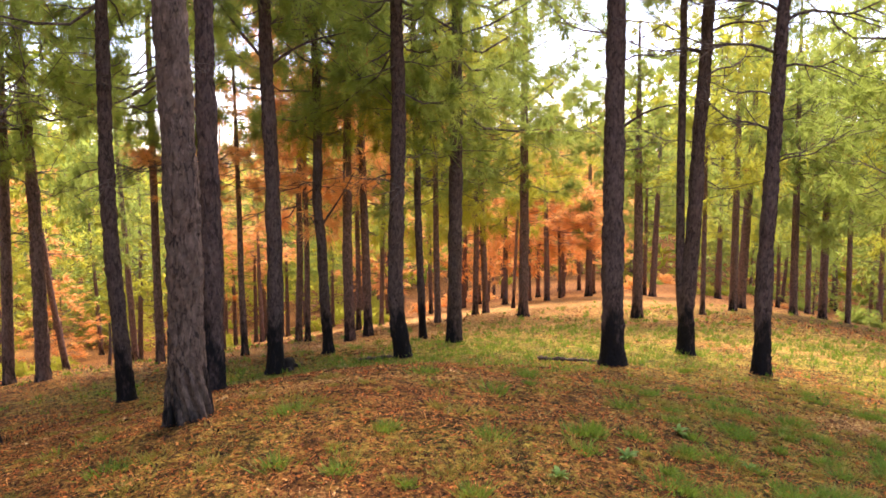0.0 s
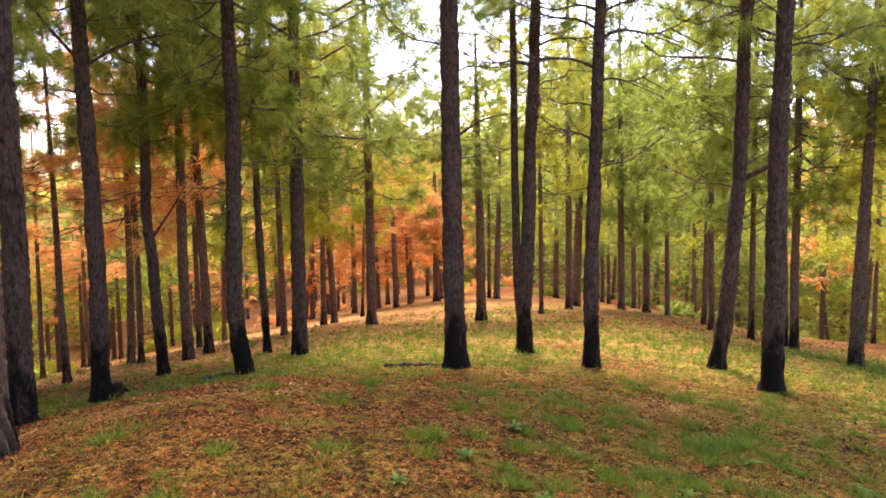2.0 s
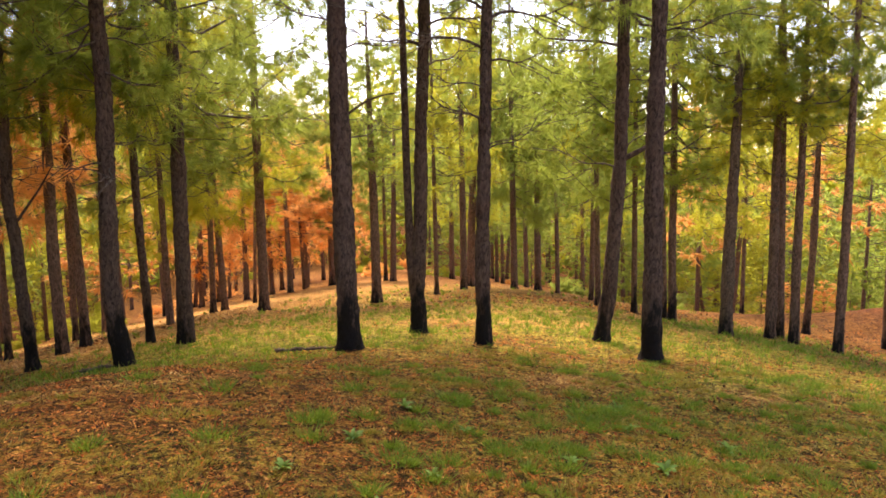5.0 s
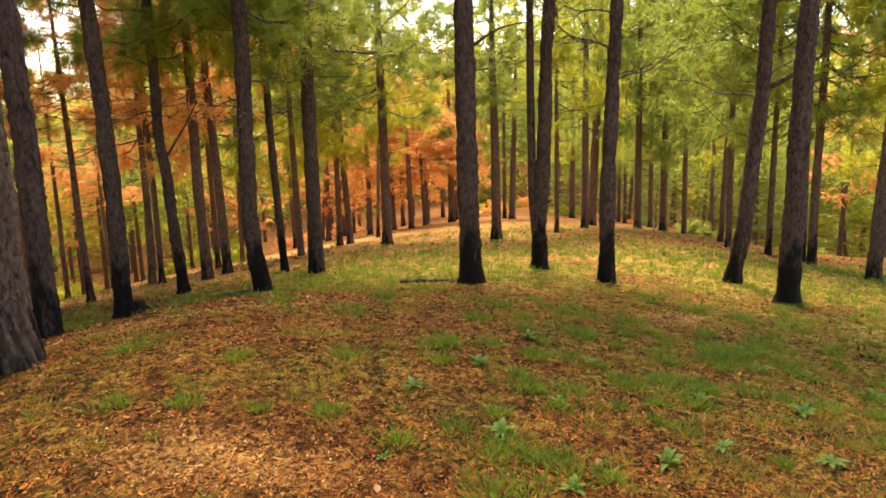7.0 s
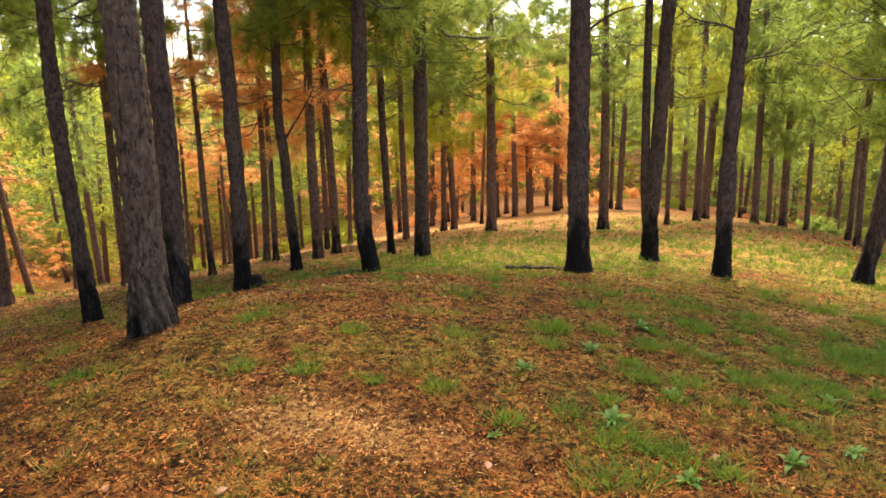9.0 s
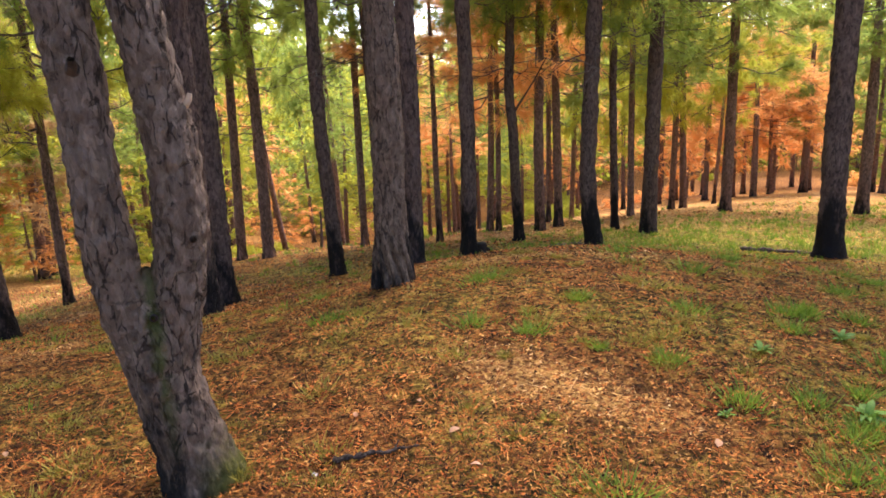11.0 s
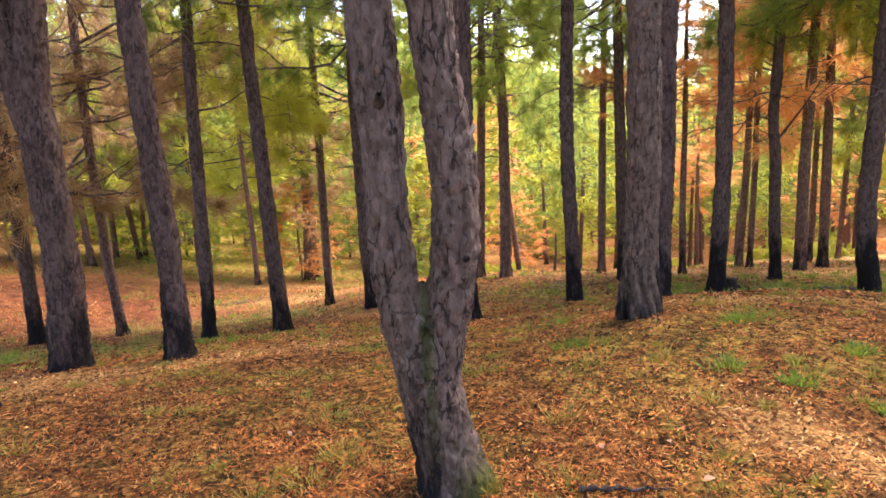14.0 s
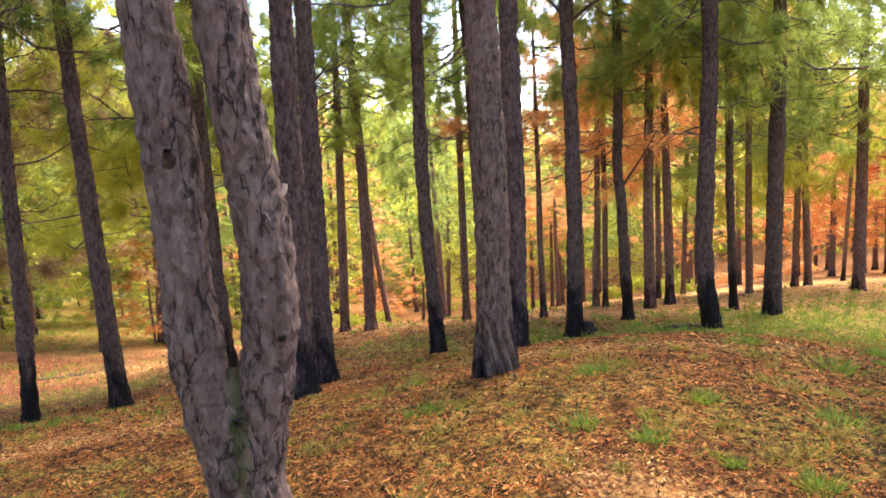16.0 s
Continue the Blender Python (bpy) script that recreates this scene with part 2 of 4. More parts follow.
ROTTEN = bark_material("rotten_wood", (0.050, 0.034, 0.024), (0.010, 0.007, 0.006), (0.095, 0.068, 0.050), -3.0)
PALE_WOOD = litter_material("pale_broken_wood", [(0.0, (0.36, 0.26, 0.18)), (1.0, (0.42, 0.31, 0.22))])
CHARCOAL = litter_material("charred_wood", [(0.0, (0.02, 0.014, 0.010)), (1.0, (0.05, 0.036, 0.026))])
MOSSY = leaf_material("olive_moss", (0.11, 0.10, 0.016), (0.38, 0.31, 0.05), (0.44, 0.38, 0.06), 0.35, 0.0, 4.0)
GREEN = leaf_material("green_needles", (0.090, 0.125, 0.036), (0.23, 0.292, 0.056), (0.43, 0.535, 0.088), 0.72, 0.10)
YELLOW = leaf_material("yellow_green_needles", (0.135, 0.16, 0.022), (0.41, 0.41, 0.045), (0.66, 0.65, 0.07), 0.68, 0.06)
RUST = leaf_material("rusty_needles", (0.48, 0.20, 0.055), (0.82, 0.40, 0.12), (1.0, 0.56, 0.18), 0.66)
GRASS = leaf_material("grass", (0.028, 0.072, 0.010), (0.19, 0.29, 0.03), (0.34, 0.46, 0.05), 0.4, 0.0, 5.0)
DRY = leaf_material("dry_grass", (0.20, 0.15, 0.04), (0.42, 0.34, 0.11), (0.55, 0.42, 0.12), 0.35)
LITTER = litter_material("fallen_needles_and_leaves", [(0.0, (0.010, 0.005, 0.002)), (0.30, (0.045, 0.016, 0.005)), (0.46, (0.12, 0.058, 0.010)), (0.56, (0.16, 0.045, 0.015)), (0.64, (0.34, 0.083, 0.015)), (0.88, (0.50, 0.172, 0.034)), (1.0, (0.60, 0.30, 0.08))])
# dry needles, tinted pale where sun flecks are painted on the floor
SUNFLECK_STRAW = litter_material("sunlit_dry_needles", [(0.0, (0.14, 0.055, 0.02)), (0.35, (0.42, 0.20, 0.05)), (0.75, (0.70, 0.37, 0.11)), (1.0, (0.80, 0.52, 0.22))])
FLOOR = ground_material()
BROWN = leaf_material("withered_brown_needles", (0.17, 0.105, 0.045), (0.38, 0.23, 0.09), (0.58, 0.38, 0.16), 0.62)
FOLIAGE = {"green": GREEN, "yellow": YELLOW, "rust": RUST, "brown": BROWN}
TINTS = ("green", "yellow", "rust")

# ---- the ground ----
def patch(x, y, px, py, rx, ry):
    return np.exp(-((x - px) / rx) ** 2 - ((y - py) / ry) ** 2)


def hill(x, y):
    """Height of the ridge: a crest that runs ahead and down, a gully and a bank on its west side, gentle land far off."""
    r = np.hypot(x, y) + 1e-9
    k = np.where(r > 42, (42 + 26 * (1 - np.exp(-np.maximum(r - 42, 0) / 26))) / r, 1.0)
    far = 0.035 * np.maximum(r - 80, 0)
    x, y = x * k, y * k
    across = x - (-1.5576 + 0.3818 * y + -0.002328 * y * y)
    z = 0.0631 - 0.1595 * (np.sqrt((y - -0.7447) ** 2 + 4.229 ** 2) - 4.229)
    z = z - np.where(across < 0, 0.2185 * (np.sqrt(across ** 2 + 10.508 ** 2) - 10.508), 0.4579 * (np.sqrt(across ** 2 + 16.9423 ** 2) - 16.9423))
    z = z - 0.5833 * patch(x, y, -11, 5, 4.5, 7) + 0.2258 * (np.sqrt((x + 16) ** 2 + 9) - x - 16) / 2
    z = z + 0.4614 * patch(x, y, -0.5772, 5.1922, 2.45, 2.45) + -0.1799 * patch(x, y, -6.2179, 8.4993, 4, 4) + 0.3632 * patch(x, y, -9.1291, 11.8668, 4, 4)
    return z + np.minimum(far, 14) + 2.0 * patch(x, y, 22.5, 15, 5, 4.5)


def height(x, y):
    return float(hill(np.float64(x), np.float64(y)))


def waves(x, y, scale, seed):
    """Smooth random unevenness, mostly between -1 and 1, with bumps of about that size."""
    out, share = 0.0, 1.0
    for octave in range(3):
        u, v = np.asarray(x) / scale + 31.7 * seed, np.asarray(y) / scale + 17.3 * seed
        i, j = np.floor(u), np.floor(v)
        p, q = u - i, v - j
        p, q = p * p * (3 - 2 * p), q * q * (3 - 2 * q)

        def corner(a, b):
            h = np.sin((i + a) * 127.1 + (j + b) * 311.7 + seed * 7.7) * 43758.5453
            return (h - np.floor(h)) * 2 - 1

        out = out + share * ((corner(0, 0) * (1 - p) + corner(1, 0) * p) * (1 - q) + (corner(0, 1) * (1 - p) + corner(1, 1) * p) * q)
        scale, share = scale * 0.48, share * 0.5
    return out * 0.85


def slant(x, y, px, py, turn, rx, ry):
    """A patch whose long way is turned by that many degrees from x."""
    c, q = math.cos(radians(turn)), math.sin(radians(turn))
    return patch(c * (x - px) + q * (y - py), c * (y - py) - q * (x - px), 0, 0, rx, ry)


def sunfleck_share(x, y):
    """Pale dry needle beds; sunlit patches of ground are painted in with them."""
    s = 0.8 * slant(x, y, -0.42, 2.85, -22, 0.5, 0.18) + 0.5 * slant(x, y, -4.9, 2.9, 55, 1.6, 0.35) + 0.8 * patch(x, y, 3.5, 5.6, 0.5, 0.3) + 0.6 * slant(x, y, -1.1, 5.15, 10, 1.2, 0.16) + 0.5 * patch(x, y, -3.4, 5.4, 0.9, 0.2)
    s = s + 0.5 * patch(x, y, -5.6, 2.0, 0.8, 0.3) + 0.5 * patch(x, y, 5.0, 5.0, 0.5, 0.4) + 0.5 * slant(x, y, 6.0, 10.6, -25, 3.5, 0.7) + 0.45 * patch(x, y, 7.5, 13.0, 3.5, 0.8) + 0.5 * patch(x, y, 1.5, 15.0, 4, 1.0) + 0.9 * patch(x, y, 0.2, 22, 3.6, 6)
    s = s + 0.8 * patch(x, y, -3.0, 13.6, 2.8, 1.2) + 0.9 * patch(x, y, 5, 31, 5, 7) + 0.9 * slant(x, y, -17.0, 14.0, 42, 3.2, 1.2) + 0.6 * slant(x, y, -11.5, 10.2, 30, 1.8, 0.7) + 0.6 * patch(x, y, -7.3, 7.6, 1.0, 0.4)
    return np.clip(s * (1 + 0.5 * waves(x, y, 0.5, 8)), 0, 1)


def meadow(x, y):
    """Short grass in broad drifts, farther off."""
    far = 0.8 * patch(x, y, -0.6, 9.6, 4.5, 1.4) + 0.5 * patch(x, y, 1.2, 14.2, 5, 3) + 1.0 * patch(x, y, 4.8, 12, 6, 3.0) + 0.7 * patch(x, y, 3, 22, 10, 8) + 0.9 * patch(x, y, 9, 8, 4.5, 4.5) + 0.45 * patch(x, y, 6.6, 5.4, 2.2, 1.8) + 0.2 * patch(x, y, -5.5, 4.2, 3, 1.2) + 0.95 * patch(x, y, -27, 19, 9, 6)
    far = far + 1.2 * slant(x, y, -10.3, 3.4, 25, 2.4, 1.0) + 0.6 * slant(x, y, -10.8, 7.6, 30, 2.4, 1.0) + 0.5 * patch(x, y, -7, 14, 3, 3) + 0.9 * patch(x, y, -42, 31, 14, 9)
    return far * (0.75 + 0.55 * waves(x, y, 1.2, 5))


def tuft_share(x, y):
    """How thickly single tufts of grass stand in the litter near the crest."""
    near = 2.1 * patch(x, y, 3.2, 4.0, 2.2, 1.9) + 0.9 * patch(x, y, 1.1, 3.1, 0.8, 0.9) + 0.8 * patch(x, y, 6.5, 5.5, 3, 3) + 0.13 * patch(x, y, 0.2, 5.5, 3, 1.8) + 0.1 * patch(x, y, -2.9, 4.4, 0.9, 0.5) + 0.02
    return np.clip(near * (0.24 + 0.55 * waves(x, y, 0.2, 9)) - 0.5 * sunfleck_share(x, y), 0, 1)


def earth_share(x, y):
    """Bare reddish earth on the banks beyond the gullies."""
    return np.clip((1.2 * patch(x, y, -18.0, 9.0, 6.5, 4.5) + 0.9 * patch(x, y, -13, 6.6, 2.5, 2) + 1.3 * patch(x, y, 23, 15, 6, 5)) * (0.85 + 0.5 * waves(x, y, 1.6, 19)), 0, 1)


def turf_share(x, y):
    """How much green covers the needle litter."""
    return np.clip(meadow(x, y) + 0.3 * patch(x, y, 3.6, 4.2, 3.2, 2.6) + 0.15 * tuft_share(x, y) + 0.5 * np.clip(0.35 + waves(x, y, 0.5, 12), 0, 1) * (np.hypot(x, y) < 12) - 0.5 * sunfleck_share(x, y), 0, 1)


def part(name, me, mat, parent, label="", kind=""):
    ob = new(name, me)
    ob.parent = parent
    if mat and not me.materials:
        me.materials.append(mat)
    return tagged(ob, label, "", "", kind)


def raw_mesh(name, verts, faces, smooth=True):
    """A mesh from arrays: n x 3 places, m x k corners."""
    me = bpy.data.meshes.new(name)
    verts, faces = np.asarray(verts, np.float32), np.asarray(faces, np.int32)
    m, k = faces.shape
    me.vertices.add(len(verts)), me.loops.add(m * k), me.polygons.add(m)
    me.vertices.foreach_set("co", verts.ravel())
    me.loops.foreach_set("vertex_index", faces.ravel())
    me.polygons.foreach_set("loop_start", np.arange(m, dtype=np.int32) * k)
    me.update(calc_edges=True)
    if smooth:
        me.polygons.foreach_set("use_smooth", np.ones(m, bool))
    return me


def build_ground():
    n, k, size = 420, 7.2, 700
    s = np.sinh(np.linspace(-k, k, n)) / math.sinh(k) * size
    x, y = np.meshgrid(s, s + 2.5)
    r = np.hypot(x, y)
    z = hill(x, y) + (0.035 * waves(x, y, 1.9, 1) + 0.014 * waves(x, y, 0.5, 2)) * np.clip(30 / (r + 5), 0, 1)
    z = z + 0.012 * waves(x, y, 0.21, 3) * np.clip((9 - r) / 3, 0, 1)
    z = z + 0.16 * earth_share(x, y) * waves(x, y, 2.2, 23)
    i = np.arange(n * n).reshape(n, n)
    quads = np.stack([i[:-1, :-1], i[:-1, 1:], i[1:, 1:], i[1:, :-1]], -1).reshape(-1, 4)
    me = raw_mesh("ground", np.stack([x, y, z], -1).reshape(-1, 3), quads)
    share = me.attributes.new("turf", "FLOAT", "POINT")
    share.data.foreach_set("value", turf_share(x, y).ravel().astype(np.float32))
    pale = me.attributes.new("sunfleck_straw", "FLOAT", "POINT")
    pale.data.foreach_set("value", sunfleck_share(x, y).ravel().astype(np.float32))
    bare = me.attributes.new("earth", "FLOAT", "POINT")
    bare.data.foreach_set("value", earth_share(x, y).ravel().astype(np.float32))
    me.materials.append(FLOOR)
    return tagged(new("ground", me), "forest floor of rusty needle litter with patches of short grass", "ground", "", "structure")


build_ground()

# ---- pines ----
def tube(path, radii, sides, rough=0.0, seed=0, rings=None):
    """Places and corners of a tapered tube along a path; rough: depth of the bark's ridges."""
    path, radii = np.asarray(path, float), np.asarray(radii, float)
    ahead = np.gradient(path, axis=0)
    ahead /= np.linalg.norm(ahead, axis=1)[:, None]
    side = np.cross(ahead, np.where(np.abs(ahead[:, 2:3]) > 0.9, (0.0, 1.0, 0.0), (0.0, 0.0, 1.0)))
    side /= np.linalg.norm(side, axis=1)[:, None]
    up = np.cross(ahead, side)
    a = np.linspace(0, 2 * math.pi, sides, endpoint=False)
    r = np.repeat(radii[:, None], sides, 1)
    if rough:
        rng = np.random.RandomState(seed)
        along = np.r_[0, np.cumsum(np.linalg.norm(np.diff(path, axis=0), axis=1))]
        for ring in range(len(path)):
            for q in range(sides):
                v = Vector((math.cos(a[q]) * radii[ring] * 24, math.sin(a[q]) * radii[ring] * 24, along[ring] * 13 + seed * 7))
                d = noise.voronoi(v + noise.noise_vector(v * 0.7) * 0.7)[0]
                r[ring, q] += rough * (min((d[1] - d[0]) * 2.4, 1.0) - 0.6) + rough * 0.5 * noise.noise(v * 0.25) + rough * 0.45 * noise.noise(v * 1.9)
    ring = path[:, None] + r[..., None] * (np.cos(a)[None, :, None] * side[:, None] + np.sin(a)[None, :, None] * up[:, None])
    n = len(path)
    i = np.arange(n * sides).reshape(n, sides)
    j = np.roll(i, -1, 1)
    quads = np.stack([i[:-1], j[:-1], j[1:], i[1:]], -1).reshape(-1, 4)
    return ring.reshape(-1, 3), quads


def joined(pieces):
    verts, faces, at = [], [], 0
    for v, f in pieces:
        verts.append(v), faces.append(f + at)
        at += len(v)
    return np.concatenate(verts), np.concatenate(faces)


def blades(centres, ways, per, length, width, spread, rng):
    """Thin pointed blades that burst from every centre round its way."""
    n = len(centres)
    c, w = np.repeat(centres, per, 0), np.repeat(ways, per, 0)
    d = w + rng.normal(0, spread, (n * per, 3))
    d /= np.linalg.norm(d, axis=1)[:, None]
    long = length * rng.uniform(0.6, 1.15, n * per)[:, None]
    across = np.cross(d, rng.normal(0, 1, (n * per, 3)))
    across /= np.linalg.norm(across, axis=1)[:, None]
    start = c + d * long * 0.06 + rng.normal(0, 0.02, (n * per, 3))
    tip = start + d * long
    tip[:, 2] -= 0.2 * long[:, 0]
    half = across * width / 2
    verts = np.stack([start - half, start + half, tip], 1).reshape(-1, 3)
    return verts, np.arange(len(verts)).reshape(-1, 3)


def two_part_mesh(name, sticks, needles, mats):
    """Twigs and needles in one mesh with two materials, all triangles."""
    v1, q = joined(sticks)
    f1 = np.concatenate([q[:, :3], q[:, [0, 2, 3]]])
    v2, f2 = needles
    me = raw_mesh(name, np.concatenate([v1, v2]), np.concatenate([f1, f2 + len(v1)]), False)
    me.polygons.foreach_set("material_index", np.r_[np.zeros(len(f1), np.int32), np.ones(len(f2), np.int32)])
    for m in mats:
        me.materials.append(m)
    return me


def crown_mesh(seed, tall, wide, tint, per, length, width, density, sides, full, upper=0.2):
    """A crown that stands on its own foot: crooked boughs, twigs, and brushes of drooping needles. full: height to which the needles stand thick; coarser above."""
    rng = np.random.RandomState(seed)
    sticks = []
    brush = {True: ([], []), False: ([], [])}
    z = 0.0
    while z < tall - 0.2:
        f, thick = z / tall, z < full
        reach = wide * (1 - f ** 1.7) * (0.7 + 0.45 * min(1, f * 4)) + 0.3
        for b in range(rng.randint(3, 6)):
            a, L = rng.uniform(0, 6.28), reach * rng.uniform(0.4, 1.15)
            rise = rng.uniform(-0.15, 0.5) + 0.4 * f
            t = np.linspace(0, 1, 6)[:, None]
            out = np.array([math.cos(a), math.sin(a), 0.0])
            aside = np.array([-out[1], out[0], 0])
            line = np.array([0, 0, z + rng.uniform(-0.3, 0.3)]) + out * t * L + aside * (rng.normal(0, 0.22) * t ** 2 + rng.normal(0, 0.04) * np.sin(t * 7)) * L + np.array([0, 0, 1.0]) * (rise * t ** 1.6 - rng.uniform(0.0, 0.3) * np.sin(t * 2.6) + 0.03 * np.sin(t * 9 + a)) * L
            sticks.append(tube(line, np.linspace(0.005 + 0.0055 * L, 0.003, 6), sides))
            tufts, ways = brush[bool(thick)]
            for k in range(max(2, int(L * density * (1.0 if thick else 0.7)))):
                u = rng.uniform(0.18, 1.0) ** 0.8
                foot = np.array([np.interp(u, t[:, 0], line[:, q]) for q in range(3)])
                way = out * 0.5 + aside * rng.normal(0, 0.8) + np.array([0, 0, rng.uniform(-0.35, 0.6)])
                way /= np.linalg.norm(way)
                end = foot + way * rng.uniform(0.1, 0.5) * (0.45 + 0.4 * L)
                if sides > 3 and thick:
                    sticks.append(tube(np.array([foot, (foot + end) / 2 + 0.03 * aside, end]), [0.005, 0.004, 0.0025], 3))
                tufts.append(end), ways.append(way)
                if thick and rng.rand() < 0.45:
                    tufts.append((foot + end) / 2 + rng.normal(0, 0.04, 3)), ways.append(way)
            tufts.append(line[-1]), ways.append(out)
        z += rng.uniform(0.26, 0.42)
    brush[False][0].append(np.array([0, 0, tall])), brush[False][1].append(np.array([0, 0, 1.0]))
    needles = []
    for thick, share, broad in ((True, 1.0, 1.0), (False, upper, 2.0)):
        if brush[thick][0]:
            needles.append(blades(np.array(brush[thick][0]), 0.6 * np.array(brush[thick][1]), max(3, int(per * share)), length * (1.0 if thick else 1.2), width * broad, 0.6, rng))
    return two_part_mesh("crown", sticks, joined(needles), (TWIG, FOLIAGE[tint]))


CROWNS = {tint: [crown_mesh(seed + 10 * len(tint), 4.6 + 0.5 * seed, 1.6 + 0.15 * seed, tint, 58, 0.21, 0.0085, 7.2, 4, 2.2) for seed in range(3)] for tint in FOLIAGE}
MIDDLE = {tint: [crown_mesh(seed + 20 * len(tint), 4.6 + 0.5 * seed, 1.6 + 0.15 * seed, tint, 26, 0.23, 0.017, 5.2, 3, 3.4, 0.1) for seed in range(3)] for tint in FOLIAGE}
LABELS = {"green": "tall pine with dark bark, charred foot and green needles", "yellow": "pine with dark bark and yellow-green needles on the slope",
          "rust": "pine with dark bark and rust-coloured dying needles", "brown": "pine with dark bark and withered brown needles"}
COUNT = [0]


def centreline(bends, face, tall, step):
    """The trunk's line: sideways offsets at heights, in an upright plane whose sideways way has that angle."""
    hs, ss = [-0.2, 0.0], [0.0, 0.0]
    for h, s in bends:
        hs.append(h), ss.append(s)
    slope = (ss[-1] - ss[0]) / max(hs[-1], 1.5)
    hs.append(max(tall, hs[-1] + 1)), ss.append(ss[-1] + slope * (hs[-1] - hs[-2]))
    h = np.arange(-0.2, tall, step)
    s = np.interp(h, hs, ss)
    k = max(1, int(0.35 / step))
    s = np.convolve(np.pad(s, k, mode="edge"), np.ones(2 * k + 1) / (2 * k + 1), "valid")
    rest = 0.02 * np.sin(h * 1.1 + face) * np.clip(h / 2, 0, 1)
    c, q = math.cos(radians(face)), math.sin(radians(face))
    return h, np.stack([s * c - rest * q, s * q + rest * c, h], -1)


def dead_branch_mesh(seed):
    """A bare, crooked limb a metre long that points along x, with side twigs that fork again."""
    rng = np.random.RandomState(seed)
    t = np.linspace(0, 1, 10)
    line = np.stack([t, 0.12 * np.sin(t * 3 + seed) * t + 0.02 * np.sin(t * 11 + seed), 0.3 * t ** 1.5 * rng.uniform(-0.8, 0.9) + 0.035 * np.sin(t * 9)], -1)
    pieces = [tube(line, np.linspace(0.014, 0.003, 10), 5)]
    for k in range(2, 10):
        way = np.array([rng.uniform(0.1, 0.35), rng.choice([-1, 1]) * rng.uniform(0.12, 0.35), rng.uniform(-0.25, 0.2)])
        bow = np.array([0, 0, rng.uniform(-0.05, 0.04)])
        mid, end = line[k] + way * 0.6 + bow, line[k] + way
        pieces.append(tube(np.stack([line[k], mid, end]), [0.006, 0.0045, 0.002], 4))
        for _ in range(2):
            fork = mid + way * rng.uniform(0.1, 0.4) + rng.normal(0, 0.08, 3)
            pieces.append(tube(np.stack([mid, (mid + fork) / 2 + bow * 0.4, fork]), [0.003, 0.0025, 0.0015], 3))
    me = raw_mesh("dead_branch", *joined(pieces))
    me.materials.append(TWIG)
    return me


BARE = [dead_branch_mesh(k) for k in range(5)]


def pine(x, y, d, face, bends, tint, near, foot=None, tall=None, grey=False, label="", wide=1.0, flare=0.5, dense=False):
    """A pine with its foot on the ground. foot: height at which the crown begins."""
    COUNT[0] += 1
    rng = random.Random(COUNT[0])
    open_sky = y > 12 and (0.145 < x / y < 0.34 or -0.38 < x / y < -0.28)
    tall = tall or (rng.uniform(8.3, 9.9) if open_sky else rng.uniform(10.5, 12.5))
    foot = foot or (rng.uniform(3.0, 4.0) if math.hypot(x, y) > 13 else rng.uniform(3.6, 4.5))
    foot += 0.5 if near and foot < 5 else 0
    base = tagged(new("pine_tree"), label or LABELS[tint], "pine tree", "pines of the wood")
    base.location = (x, y, height(x, y))
    close = near and math.hypot(x, y) < 7.5
    h, line = centreline(bends, face, tall, 0.03 if close else 0.05 if near else 0.11)
    if near:
        cut = h < 5.0
        keep = np.r_[np.where(cut)[0], np.where(~cut)[0][::6]]
        h, line = h[keep], line[keep]
    r = d / 2 * (1.04 - 0.86 * np.clip(h / tall, 0, 1) ** 1.3) * (1 + flare * np.exp(-np.clip(h + 0.05, 0, None) / 0.13))
    r = r * (1 + 0.035 * np.sin(h * 5.1 + COUNT[0]) + 0.03 * np.sin(h * 11.7 + 2 * COUNT[0]) + (0.03 * np.sin(h * 24.0 + x) if not near else 0))
    v, f = tube(line, r, 44 if close else 26 if near else 14, 0.016 if near else 0.0, COUNT[0])
    # beyond 13.2 m the trunk takes the bark with painted haze
    part("trunk", raw_mesh("trunk", v, f), BARK_GREY if grey else BARK if math.hypot(x, y) < 13.2 else BARK_HAZED, base)
    crown = (CROWNS if dense or math.hypot(x, y) < 14.2 else MIDDLE)[tint][COUNT[0] % 3]
    at = np.array([np.interp(foot, h, line[:, k]) for k in range(3)])
    top = line[-1] - at
    turn = Vector((0, 0, 1)).rotation_difference(Vector(top)).to_matrix().to_4x4()
    stretch = (tall - foot) / (4.6 + 0.5 * (COUNT[0] % 3))
    spread = rng.uniform(0.9, 1.15) * wide * (1.0 if dense or math.hypot(x, y) < 14.2 else 1.2)
    seat = Matrix.Translation(at) @ turn @ pose(0, 0, 0, 0, 0, rng.uniform(0, 360)) @ Matrix.Diagonal((spread, spread, stretch, 1))
    part("crown", crown, None, base).matrix_local = seat
    for _ in range(rng.randint(5, 8) if math.hypot(x, y) < 17 and foot > 3 else 0):
        up = rng.uniform(2.3, foot + 0.6)
        at = [float(np.interp(up, h, line[:, k])) for k in range(3)]
        long = rng.uniform(0.35, 1.1)
        part("dead_branch", BARE[rng.randrange(5)], None, base).matrix_local = pose(*at, 0, -rng.uniform(-5, 30), rng.uniform(0, 360)) @ Matrix.Diagonal((long, long, long, 1))
    return base


